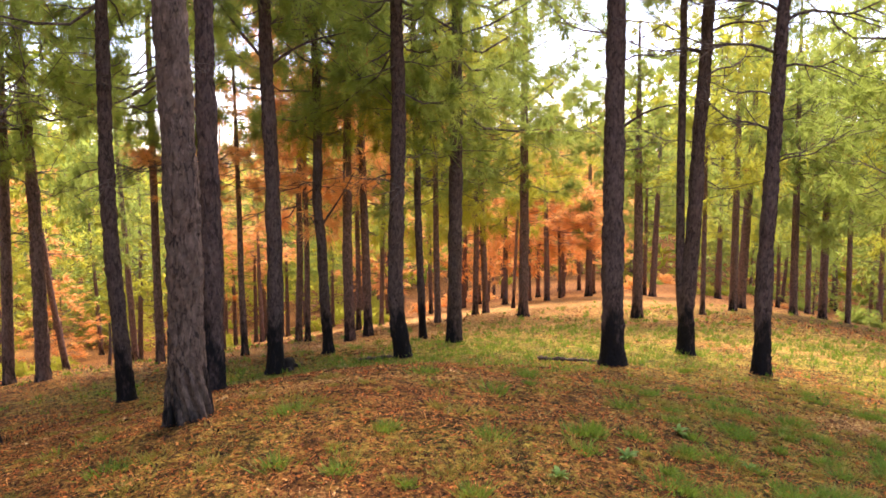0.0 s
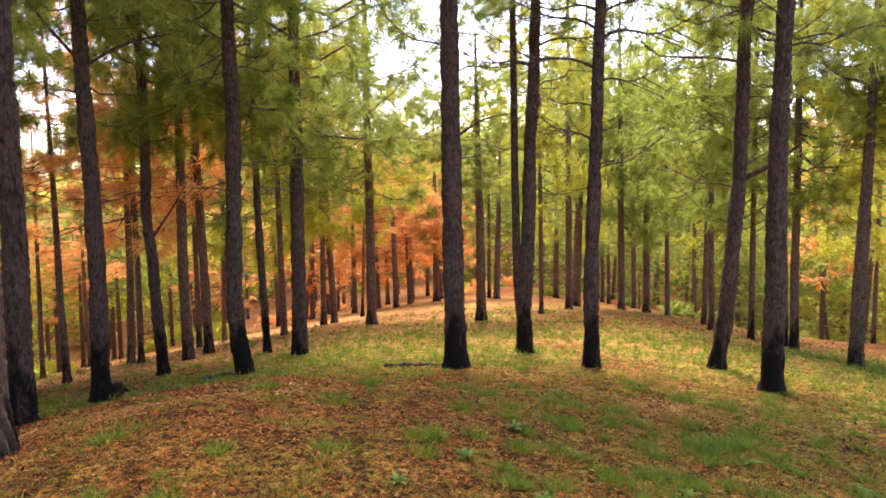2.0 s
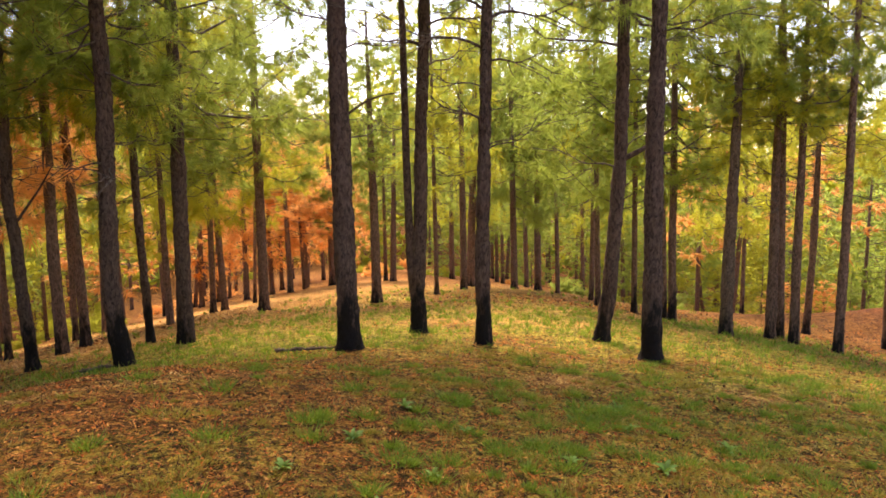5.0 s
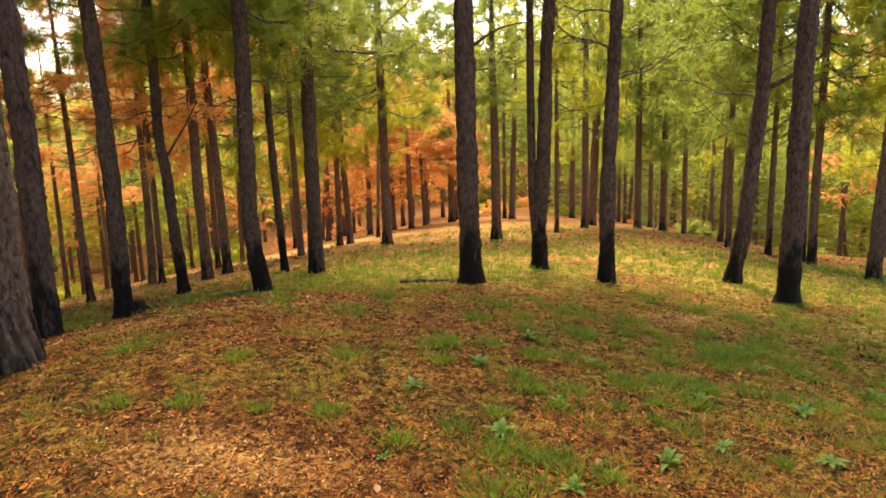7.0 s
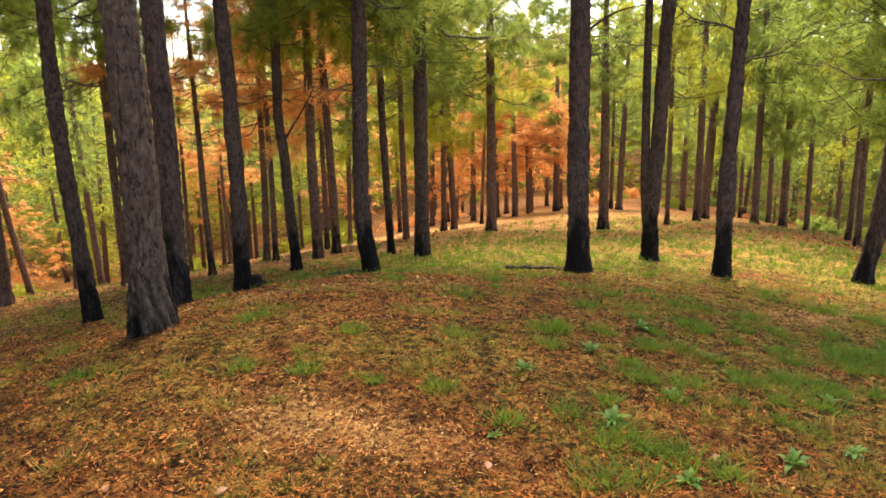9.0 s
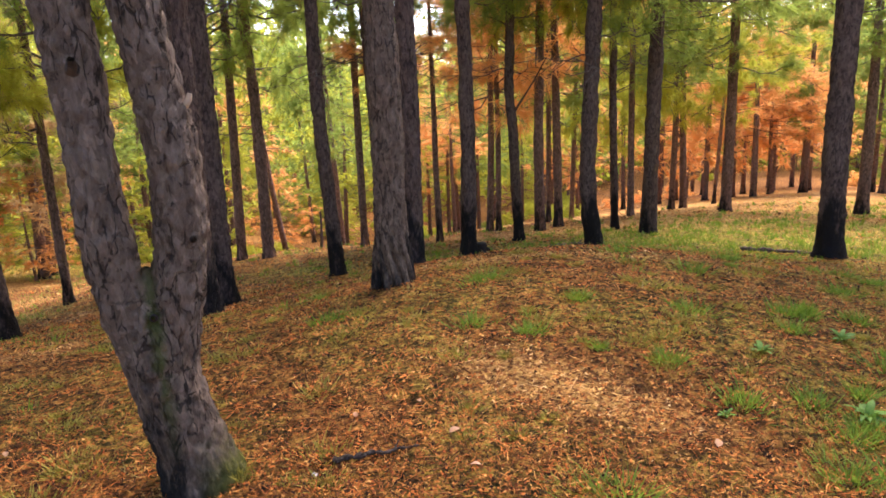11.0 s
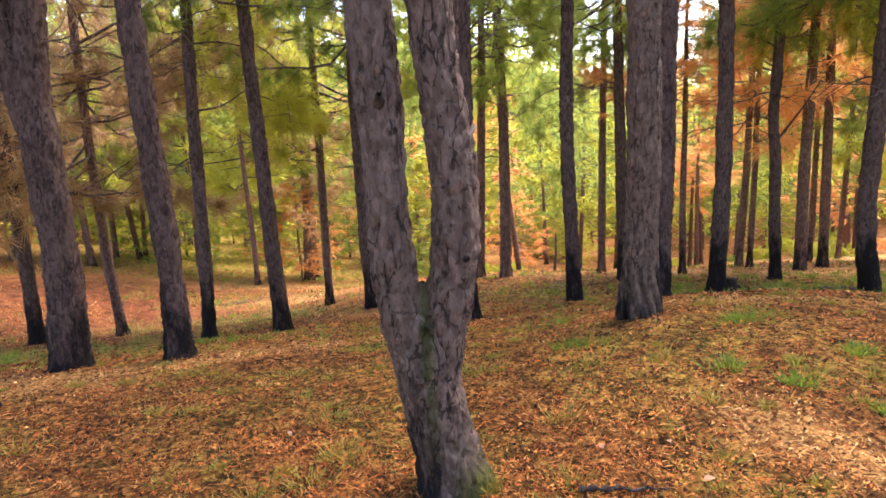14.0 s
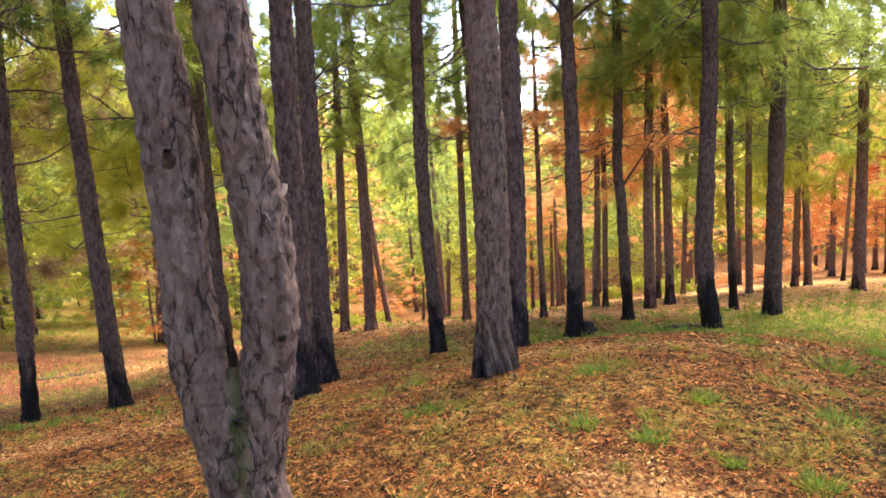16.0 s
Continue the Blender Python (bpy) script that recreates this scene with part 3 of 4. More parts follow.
tree_t1 = pine(-1.83, 4.52, 0.231, 22.0, ((0.57, 0.01), (1.33, 0.03), (2.07, 0.02), (2.77, 0.01),), 'green', True, grey=True, foot=7.5, tall=10, flare=0.12)
pine(-2.22, 6.07, 0.190, 20.1, ((1.00, 0.03), (2.01, 0.05), (2.73, 0.05), (3.44, 0.07),), 'green', True, foot=7.5, tall=10, wide=0.6)
tree_t3 = pine(-2.57, 9.47, 0.223, 15.2, ((1.66, 0.05), (2.83, 0.05), (3.96, 0.03), (5.06, 0.03),), 'green', True, foot=4.5)
tree_t4 = pine(-2.23, 11.69, 0.176, 10.8, ((1.24, -0.06), (2.02, -0.07), (2.50, -0.14), (3.16, -0.10), (4.09, -0.08), (5.10, -0.09),), 'green', True, foot=3.6)
pine(-0.79, 10.00, 0.234, 4.5, ((0.45, -0.09), (1.12, -0.12), (2.36, -0.07), (3.55, -0.03), (4.49, -0.04),), 'green', True, foot=3.5)
pine(-0.06, 12.01, 0.250, 0.3, ((2.04, 0.03), (3.49, 0.05), (4.44, 0.06),), 'green', True, foot=3.3, wide=1.35)
tree_t7 = pine(1.94, 8.48, 0.268, -12.9, ((1.06, -0.03), (2.10, -0.04), (3.12, -0.05), (4.10, -0.05),), 'green', True, foot=5.6, tall=12, wide=1.2)
tree_t8 = pine(3.30, 9.87, 0.221, -18.5, ((0.67, -0.01), (1.89, 0.05), (3.08, 0.07), (4.22, 0.13), (4.97, 0.14),), 'green', True, foot=4.5, tall=9.5, wide=0.7)
tree_t9 = pine(3.70, 8.28, 0.193, -24.1, ((1.11, -0.03), (2.13, -0.01), (2.79, 0.01), (3.43, 0.02), (4.38, 0.04),), 'green', True, foot=5.0, tall=8.4, wide=0.6)
tree_t10 = pine(5.56, 8.40, 0.201, -32.7, ((0.54, 0.09), (1.66, 0.16), (2.45, 0.21), (3.60, 0.22), (4.35, 0.21),), 'green', True, foot=4.0)
pine(5.28, 6.86, 0.230, -36.7, ((0.63, -0.01), (1.65, -0.02), (2.64, -0.04), (3.61, -0.03), (4.55, -0.02),), 'green', True, foot=4.5, tall=9, wide=0.85)
pine(-4.25, 8.54, 0.196, 26.5, ((0.86, -0.02), (1.73, -0.06), (2.65, -0.07), (3.68, -0.04), (5.01, 0.00),), 'green', True)
pine(-4.18, 5.78, 0.195, 36.0, ((1.33, 0.03), (2.43, 0.06), (3.48, 0.09),), 'green', True, foot=6.5, tall=10, wide=0.65)
pine(-3.46, 4.48, 0.203, 37.8, ((0.93, 0.03), (1.80, 0.06), (2.84, 0.09),), 'green', True, foot=7.8, tall=10.5, wide=0.7)
pine(-7.81, 8.26, 0.261, 42.3, ((1.25, -0.04), (2.47, -0.04), (3.63, -0.04), (4.65, -0.01),), 'green', True)
pine(-7.24, 11.64, 0.224, 31.9, ((1.50, 0.04), (3.15, 0.06), (4.73, 0.03), (5.76, 0.00),), 'green', True)
pine(-8.02, 11.88, 0.187, 34.0, ((2.19, 0.11), (4.44, 0.22), (6.05, 0.27),), 'green', False)
pine(-13.81, 23.63, 0.226, 30.3, ((3.01, -0.34), (5.25, -0.49),), 'yellow', False)
tree_l5 = pine(-7.28, 5.82, 0.211, 50.0, ((1.15, -0.03), (2.43, -0.04), (3.50, -0.06), (4.04, -0.06),), 'green', True, foot=4.6, tall=9.5)
pine(-5.19, 2.97, 0.199, 58.0, ((0.81, 0.02), (1.65, 0.00), (2.31, -0.01), (2.73, -0.01),), 'green', True, foot=6.5, wide=0.7)
tree_l7 = pine(-7.86, 5.06, 0.169, 55.9, ((1.00, 0.07), (2.33, 0.13), (3.38, 0.17), (4.05, 0.22),), 'green', True, foot=3.8, wide=1.1)
pine(-9.69, 9.04, 0.156, 46.0, ((1.67, 0.04), (3.06, 0.07), (4.09, 0.08),), 'yellow', True, foot=3.0, wide=1.6)
pine(-5.07, 1.39, 0.209, 72.4, ((0.43, 0.04), (0.84, 0.10), (1.22, 0.09), (1.75, 0.11), (2.09, 0.15),), 'green', True, foot=6.5, wide=0.7, flare=0.7)
tree_n2 = pine(-6.05, 2.47, 0.291, 65.9, ((0.79, 0.08), (1.53, 0.07), (2.31, 0.07), (2.88, 0.13),), 'green', True, foot=5.5, wide=0.8)
pine(-11.86, 4.60, 0.229, 67.8, ((1.35, 0.03), (2.75, 0.03), (4.06, 0.02), (5.15, 0.10),), 'brown', False, foot=2.6, wide=1.6)
pine(-11.80, 5.99, 0.177, 62.1, ((1.30, -0.07), (2.82, -0.07), (4.07, -0.06), (5.43, -0.01),), 'brown', False, foot=2.8, wide=1.6)
pine(-17.93, 13.85, 0.167, 51.8, ((1.61, 0.02), (3.26, -0.02), (4.69, -0.06),), 'yellow', False, foot=3.2, wide=1.6)
pine(-18.56, 16.64, 0.330, 47.6, ((2.72, 0.15), (5.66, 0.25),), 'brown', False, foot=3.2, wide=1.6)
pine(-19.49, 17.81, 0.308, 47.1, ((3.34, 0.09), (5.44, 0.13),), 'green', False, foot=3.2, wide=1.6)
pine(-26.32, 10.12, 0.246, 68.5, ((1.89, 0.06), (4.46, 0.16),), 'brown', False, foot=2.6)
pine(-26.72, 9.57, 0.203, 69.9, ((1.84, 0.08), (3.81, 0.16),), 'green', False, foot=2.6)
pine(-24.31, 11.83, 0.247, 63.6, ((1.71, -0.05), (3.73, -0.15), (5.66, -0.14),), 'green', False, foot=2.6, wide=1.6)
pine(-26.74, 14.03, 0.209, 61.9, ((2.10, 0.06), (4.59, 0.02),), 'brown', False, foot=2.6)
pine(-26.28, 14.76, 0.211, 60.3, ((2.20, -0.20), (4.71, -0.32),), 'green', False, foot=2.8, wide=1.6)
pine(-26.27, 15.00, 0.189, 59.8, ((2.18, 0.12), (4.47, 0.21),), 'green', False, foot=3.2, wide=1.6)
pine(-26.28, 15.52, 0.192, 59.0, ((2.21, 0.15),), 'green', False, foot=3.2, wide=1.6)
pine(-23.39, 15.46, 0.179, 56.1, ((2.37, 0.05), (4.98, 0.02),), 'yellow', False, foot=3.2, wide=1.6)
pine(-4.65, 11.41, 0.199, 21.3, ((1.58, -0.04), (3.44, -0.08),), 'green', True)
pine(-10.35, 21.55, 0.200, 25.7, ((2.49, -0.06),), 'green', False)
pine(-5.72, 12.91, 0.152, 23.9, ((2.12, 0.03), (4.23, 0.07),), 'green', False)
pine(-6.33, 18.23, 0.123, 19.2, ((1.17, 0.02), (2.10, 0.05),), 'green', False, tall=6.5)
pine(-4.13, 13.09, 0.132, 17.5, ((1.45, -0.02), (2.65, 0.00),), 'rust', False, tall=6.5, foot=3.2)
pine(-11.21, 34.09, 0.200, 18.2, ((2.81, 0.01),), 'rust', False, tall=7.5)
pine(-8.34, 28.89, 0.194, 16.1, ((3.06, -0.05), (4.98, -0.02),), 'rust', False, tall=7.5)
pine(-10.18, 34.13, 0.200, 16.6, ((4.09, 0.07),), 'green', False, tall=7.5)
pine(-3.95, 16.80, 0.169, 13.2, ((2.19, 0.10), (3.85, 0.13),), 'rust', False)
pine(-3.54, 15.99, 0.134, 12.5, ((2.09, 0.04), (3.67, 0.04),), 'rust', False, foot=3.4, wide=1.2)
pine(-8.56, 34.19, 0.200, 14.1, ((3.03, 0.02),), 'green', False, tall=8)
pine(-2.28, 14.38, 0.216, 9.0, ((1.85, -0.02), (4.31, 0.04),), 'green', False, foot=4.7)
pine(-2.95, 20.28, 0.152, 8.3, ((2.64, 0.02),), 'green', False)
pine(-2.04, 15.54, 0.194, 7.5, ((1.51, -0.02), (2.54, -0.04),), 'yellow', False, foot=4.4)
pine(-2.47, 22.08, 0.147, 6.4, ((2.72, 0.08),), 'yellow', False)
pine(-7.32, 39.92, 0.200, 10.4, ((4.04, 0.04),), 'green', False)
pine(-0.66, 13.04, 0.141, 2.9, ((2.18, -0.07), (4.79, -0.10),), 'yellow', True, foot=3.2)
pine(-0.54, 18.89, 0.173, 1.6, ((1.93, -0.03), (5.00, -0.04),), 'green', False, foot=3.7, wide=1.2)
pine(-1.23, 32.00, 0.186, 2.2, ((2.81, -0.05),), 'green', False)
pine(0.59, 22.57, 0.187, -1.5, ((2.58, 0.04),), 'yellow', False, foot=3.2, tall=11.5, wide=1.5, dense=True)
pine(0.95, 22.67, 0.207, -2.4, ((2.55, -0.10),), 'yellow', False)
pine(1.83, 18.98, 0.267, -5.5, ((2.52, 0.01), (5.12, -0.01),), 'green', False, foot=3.8, tall=12, wide=1.5, dense=True)
pine(2.10, 25.77, 0.128, -4.7, ((1.61, 0.07),), 'yellow', False, foot=4.2, tall=10, wide=1.3)
pine(4.12, 31.49, 0.260, -7.4, ((3.44, -0.07), (5.48, -0.14),), 'rust', False, foot=2.8, tall=8.5, wide=1.5)
pine(5.32, 35.18, 0.203, -8.6, ((3.66, -0.14),), 'rust', False)
pine(4.48, 17.09, 0.254, -14.7, ((2.23, -0.02), (4.16, -0.07),), 'green', False, foot=3.4, tall=7.2)
pine(-0.01, 36.77, 0.199, 0.4, ((3.22, 0.35),), 'green', False)
pine(1.92, 42.50, 0.200, -2.3, ((1.75, 0.07),), 'rust', False)
pine(2.71, 50.83, 0.200, -2.8, ((1.93, 0.07),), 'rust', False)
pine(5.05, 33.68, 0.164, -8.2, ((3.58, -0.11),), 'rust', False)
pine(8.05, 45.43, 0.261, -9.8, ((3.57, -0.09),), 'rust', False)
pine(6.38, 33.36, 0.330, -10.5, ((3.94, -0.03),), 'green', False)
pine(9.09, 32.06, 0.300, -15.5, ((3.88, 0.09),), 'green', False)
pine(9.19, 33.80, 0.200, -14.9, ((2.44, -0.01),), 'green', False)
pine(6.82, 19.12, 0.133, -19.1, ((2.84, -0.04), (3.98, -0.06),), 'yellow', False)
pine(13.50, 35.68, 0.282, -20.5, ((6.00, -0.04),), 'yellow', False)
pine(8.94, 22.33, 0.237, -21.4, ((2.18, -0.02), (4.33, -0.05),), 'green', False)
pine(10.21, 24.85, 0.330, -22.0, ((2.34, 0.06),), 'green', False)
pine(17.16, 36.93, 0.200, -24.7, ((2.85, -0.06),), 'yellow', False)
pine(11.72, 24.04, 0.262, -25.6, ((3.07, -0.07),), 'green', False)
pine(14.63, 28.78, 0.211, -26.7, ((3.62, -0.11),), 'green', False)
pine(12.92, 24.38, 0.270, -27.6, ((3.22, -0.06),), 'green', False)
pine(13.17, 23.23, 0.173, -29.2, ((3.64, -0.11),), 'green', False)
pine(18.51, 30.18, 0.200, -31.3, ((3.30, -0.09),), 'yellow', False)
pine(11.76, 18.59, 0.159, -31.9, ((2.70, 0.00),), 'green', False)
pine(10.44, 16.13, 0.154, -32.5, ((2.17, -0.07),), 'green', False)
pine(29.57, 42.62, 0.249, -34.6, ((3.35, -0.25),), 'yellow', False)
pine(10.44, 14.49, 0.141, -35.4, ((2.16, -0.04),), 'green', False)
pine(10.56, 13.44, 0.120, -37.7, ((1.78, -0.08),), 'green', False)
pine(10.06, 12.53, 0.175, -38.3, ((1.74, -0.06), (2.98, -0.07),), 'yellow', False)
pine(28.51, 33.64, 0.206, -40.1, ((2.26, 0.04),), 'yellow', False)
pine(27.67, 31.89, 0.196, -40.8, ((2.20, -0.30),), 'green', False)
pine(9.20, 9.94, 0.226, -42.3, ((1.51, -0.01), (2.73, 0.01), (3.72, 0.02),), 'green', True, grey=True, foot=3.6, tall=7.5, wide=0.7)
pine(18.23, 19.10, 0.140, -43.4, ((2.32, -0.03),), 'yellow', False)
pine(10.49, 10.18, 0.195, -45.5, ((1.66, -0.01), (2.52, -0.04),), 'yellow', False, foot=4.2, tall=7.6, wide=0.65)
pine(11.10, 10.53, 0.158, -46.1, ((1.73, -0.06),), 'green', False, foot=4.2, tall=7.6, wide=0.65)
pine(10.68, 9.79, 0.170, -47.1, ((1.71, -0.04), (2.76, -0.04),), 'yellow', False, foot=4.2, tall=8, wide=0.65)
pine(14.9, 13.35, 0.176, -48.0, ((2.44, 0.06), (5.3, 0.02),), 'yellow', False, foot=4.4, tall=9.5, wide=0.75)
pine(10.64, 8.81, 0.157, -50.0, ((1.77, 0.00), (3.22, -0.01), (4.17, -0.03),), 'green', False, foot=4.4, tall=9.5, wide=0.7)
pine(16.0, 11.96, 0.195, -53.1, ((1.36, -0.04), (3.44, -0.09),), 'yellow', False, foot=4.4, tall=9.5, wide=0.75)

# ---- second stems, forks and single limbs of the pines ----
def limb(tree, points, thick, thin, name="limb", mat=None, sides=8, rough=0.0):
    """A limb of a tree along points in the tree's own metres."""
    pts = np.array(points, float)
    t = np.r_[0, np.cumsum(np.linalg.norm(np.diff(pts, axis=0), axis=1))]
    fine = np.linspace(0, t[-1], max(8, int(t[-1] / (0.03 if rough else 0.1))))
    line = np.stack([np.interp(fine, t, pts[:, k]) for k in range(3)], -1)
    for k in range(3):
        line[1:-1, k] = (line[:-2, k] + 2 * line[1:-1, k] + line[2:, k]) / 4
    v, f = tube(line, np.linspace(thick, thin, len(fine)), sides, rough, 3)
    return part(name, raw_mesh(name, v, f), mat or BARK, tree)


def beside(face, s, h, depth=0.0):
    c, q = math.cos(radians(face)), math.sin(radians(face))
    return (s * c - depth * q, s * q + depth * c, h)


for tree, face, rows in ((tree_t9, -24.1, ((3.3, 150, 0.9), (3.6, 20, 1.3), (3.8, 175, 1.5), (3.95, 60, 1.2), (4.15, 10, 1.6), (4.25, 200, 1.5), (4.4, 330, 1.4), (4.5, 120, 1.3))),
                         (tree_t7, -12.9, ((3.4, 190, 0.8), (3.7, 15, 0.9), (3.9, 170, 1.2))), (tree_t8, -18.5, ((3.9, 30, 1.2), (4.2, 160, 1.3), (4.5, 350, 1.4)))):
    trunk = next(o for o in tree.children if o.name.startswith("trunk"))
    for up, turn, long in rows:
        near = min((v.co for v in trunk.data.vertices), key=lambda co: abs(co.z - up))
        part("dead_branch", BARE[int(up * 10) % 5], None, tree).matrix_local = pose(near.x, near.y, up, 0, -12, turn) @ Matrix.Diagonal((long, long, long, 1))
for turn in range(0, 360, 30):
    a, b, c = radians(turn), radians(turn + 38), radians(turn + 62)
    w = 0.012 + 0.008 * math.sin(turn * 1.7)
    limb(tree_t1, [(0.104 * math.cos(a), 0.104 * math.sin(a), 0.55 + 0.1 * math.sin(turn)), (0.122 * math.cos(b), 0.122 * math.sin(b), 0.28), (0.14 * math.cos(c), 0.14 * math.sin(c), 0.06), (0.16 * math.cos(c), 0.16 * math.sin(c), -0.1)], w, 0.03, "root", BARK_GREY, 12, 0.006)
limb(tree_t8, [beside(-18.5, s, h) for s, h in ((0.0, 0.1), (-0.07, 0.6), (-0.11, 1.04), (-0.15, 2.65), (-0.17, 4.2), (-0.2, 6.0), (-0.3, 10.0))], 0.07, 0.025, "second_stem")
limb(tree_t4, [beside(10.8, s, h) for s, h in ((-0.07, 2.2), (0.12, 2.48), (0.3, 2.74), (0.5, 3.1))], 0.022, 0.008)
limb(tree_t4, [beside(10.8, s, h) for s, h in ((-0.08, 3.6), (-0.38, 3.77), (-0.62, 3.82))], 0.014, 0.005)
limb(tree_n2, [beside(65.9, s, h) for s, h in ((0.1, 1.3), (0.05, 1.8), (-0.03, 2.2), (-0.08, 2.9), (-0.2, 5.0), (-0.4, 8.0))], 0.1, 0.04, "second_stem", BARK, 40, 0.012)
limb(tree_t10, [beside(-32.7, s, h) for s, h in ((0.18, 2.54), (0.37, 2.64), (0.52, 2.71), (0.9, 3.0))], 0.045, 0.015)
limb(tree_t7, [beside(-12.9, s, h) for s, h in ((-0.02, 2.87), (0.22, 3.05), (0.45, 3.15), (0.69, 3.18))], 0.018, 0.006)
limb(tree_t3, [beside(15.2, s, h) for s, h in ((0.05, 4.25), (-0.19, 4.53), (-0.42, 4.84), (-0.58, 5.07), (-0.9, 5.3))], 0.024, 0.008)
limb(tree_t3, [beside(15.2, s, h) for s, h in ((0.05, 4.22), (0.4, 4.47), (0.7, 4.6), (1.1, 4.7))], 0.022, 0.007)
limb(tree_l7, [beside(55.9, s, h) for s, h in ((0.12, 2.95), (0.5, 2.98), (0.82, 3.18))], 0.016, 0.006)
limb(tree_l7, [beside(55.9, s, h) for s, h in ((0.16, 3.75), (0.53, 3.78), (0.85, 3.71))], 0.016, 0.006)


# ---- the forked pine ----
def forked_pine(x, y, face):
    base = tagged(new("forked_pine"), "forked grey-barked pine with two stems and moss below the fork", "pine tree", "pines of the wood")
    base.matrix_world = pose(x, y, height(x, y), 0, 0, face)

    def stem(name, rows, seed):
        rows = np.array(rows)
        h = np.r_[np.arange(rows[0][0], min(2.3, rows[-1][0]), 0.012), np.arange(2.3, rows[-1][0], 0.1)]
        s, r, dep = (np.interp(h, rows[:, 0], rows[:, k]) for k in (1, 2, 3))
        for _ in range(6):
            s[3:-3] = np.convolve(s, np.ones(7) / 7, "valid")
            r[3:-3] = np.convolve(r, np.ones(7) / 7, "valid")
        r = r * (1 + 0.03 * np.sin(h * 9 + seed) + 0.02 * np.sin(h * 23 + seed))
        v, f = tube(np.stack([s, dep, h], -1), r, 110 if name == "trunk" else 84, 0.011, seed)
        return part(name, raw_mesh(name, v, f), BARK_MOSS, base)

    stem("trunk", [(-0.2, 0.05, 0.19, 0), (-0.04, 0.05, 0.158, 0), (0.06, 0.042, 0.136, 0), (0.29, -0.006, 0.124, 0), (0.45, -0.030, 0.125, 0), (0.55, -0.040, 0.118, 0),
                   (0.66, -0.04, 0.10, 0), (0.76, -0.036, 0.07, 0), (0.82, -0.034, 0.035, 0), (0.86, -0.034, 0.01, 0)], 1)
    stem("stem", [(0.3, -0.06, 0.06, 0), (0.55, -0.097, 0.078, 0), (0.72, -0.120, 0.088, 0), (0.87, -0.137, 0.086, 0), (0.98, -0.145, 0.084, 0), (1.2, -0.151, 0.08, 0), (1.4, -0.147, 0.081, 0.01),
                  (1.6, -0.152, 0.083, 0.02), (1.79, -0.164, 0.084, 0.03), (2.4, -0.21, 0.078, 0.05), (4.5, -0.42, 0.065, 0.1), (8.5, -0.8, 0.03, 0.1)], 5)
    stem("stem", [(0.3, 0.0, 0.06, 0), (0.55, 0.020, 0.078, 0), (0.72, 0.046, 0.090, 0), (0.86, 0.074, 0.093, 0), (0.97, 0.093, 0.092, 0), (1.18, 0.108, 0.086, 0), (1.38, 0.094, 0.083, 0),
                  (1.58, 0.067, 0.079, 0), (1.77, 0.048, 0.08, 0), (2.4, 0.02, 0.078, -0.03), (4.5, 0.1, 0.065, -0.1), (8.5, 0.5, 0.03, -0.2)], 9)
    for s, turn in ((-0.42, 20), (0.1, 200)):
        part("crown", CROWNS["green"][0], None, base).matrix_local = pose(s, 0, 4.6, 0, 0, turn) @ Matrix.Diagonal((0.9, 0.9, 0.95, 1))
    return base


fork = forked_pine(-1.651, 1.866, 36.6)
limb(fork, [(0.160, -0.03, 1.39), (0.178, -0.045, 1.41), (0.182, -0.048, 1.43)], 0.014, 0.008, "branch_stub", PALE_WOOD)
limb(fork, [(-0.145, -0.055, 1.52), (-0.142, -0.092, 1.54), (-0.14, -0.10, 1.55)], 0.026, 0.012, "branch_stub", ROTTEN)
limb(fork, [(0.125, -0.06, 0.95), (0.132, -0.096, 0.955), (0.135, -0.104, 0.96)], 0.017, 0.008, "branch_stub", ROTTEN)
limb(fork, [(-0.03, -0.09, 0.70), (-0.03, -0.125, 0.71), (-0.03, -0.13, 0.715)], 0.015, 0.008, "branch_stub", ROTTEN)

# ---- farther pines, young pines and shrubs ----
spots = [(o.location.x, o.location.y) for o in bpy.data.objects if o.name.startswith(("pine_tree", "forked_pine"))]
YOUNG = {tint: [crown_mesh(60 + seed + len(tint), 8.0, 2.1, tint, 10, 0.34, 0.06, 1.4, 3, 9) for seed in range(2)] for tint in TINTS}
FAR = {tint: [crown_mesh(40 + seed + len(tint), 6.0, 1.8, tint, 10, 0.30, 0.058, 2.1, 3, 4.0, 0.3) for seed in range(2)] for tint in TINTS}
FAR_TRUNKS = []
for seed in range(4):
    h = np.r_[-0.2, 0, 0.1, 0.25, np.arange(0.6, 10.0, 0.55)]
    lean = 0.05 * np.sin(h * 0.5 + seed) * h / 4
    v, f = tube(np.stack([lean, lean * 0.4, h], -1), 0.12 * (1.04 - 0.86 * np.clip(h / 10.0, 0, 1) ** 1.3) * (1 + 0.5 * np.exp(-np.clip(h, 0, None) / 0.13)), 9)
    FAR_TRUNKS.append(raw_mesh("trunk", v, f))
    # same haze-lightened bark as the other far trunks
    FAR_TRUNKS[-1].materials.append(BARK_HAZED)
rng = random.Random(7)


def tint_at(x, y):
    """Rusty trees stand along the far ridge and beyond the west gully; greener ones elsewhere."""
    rusty = 0.012 + 0.42 * patch(x, y, 4, 42, 9, 16) + 0.05 * patch(x, y, -30, 22, 14, 16) + 0.12 * patch(x, y, -8, 32, 5, 10) + 0.3 * patch(x, y, 28, 22, 7, 7)
    r = rng.random()
    return "rust" if r < rusty else "yellow" if r < rusty + (0.24 if x > 0.35 * y else 0.36) else "green"


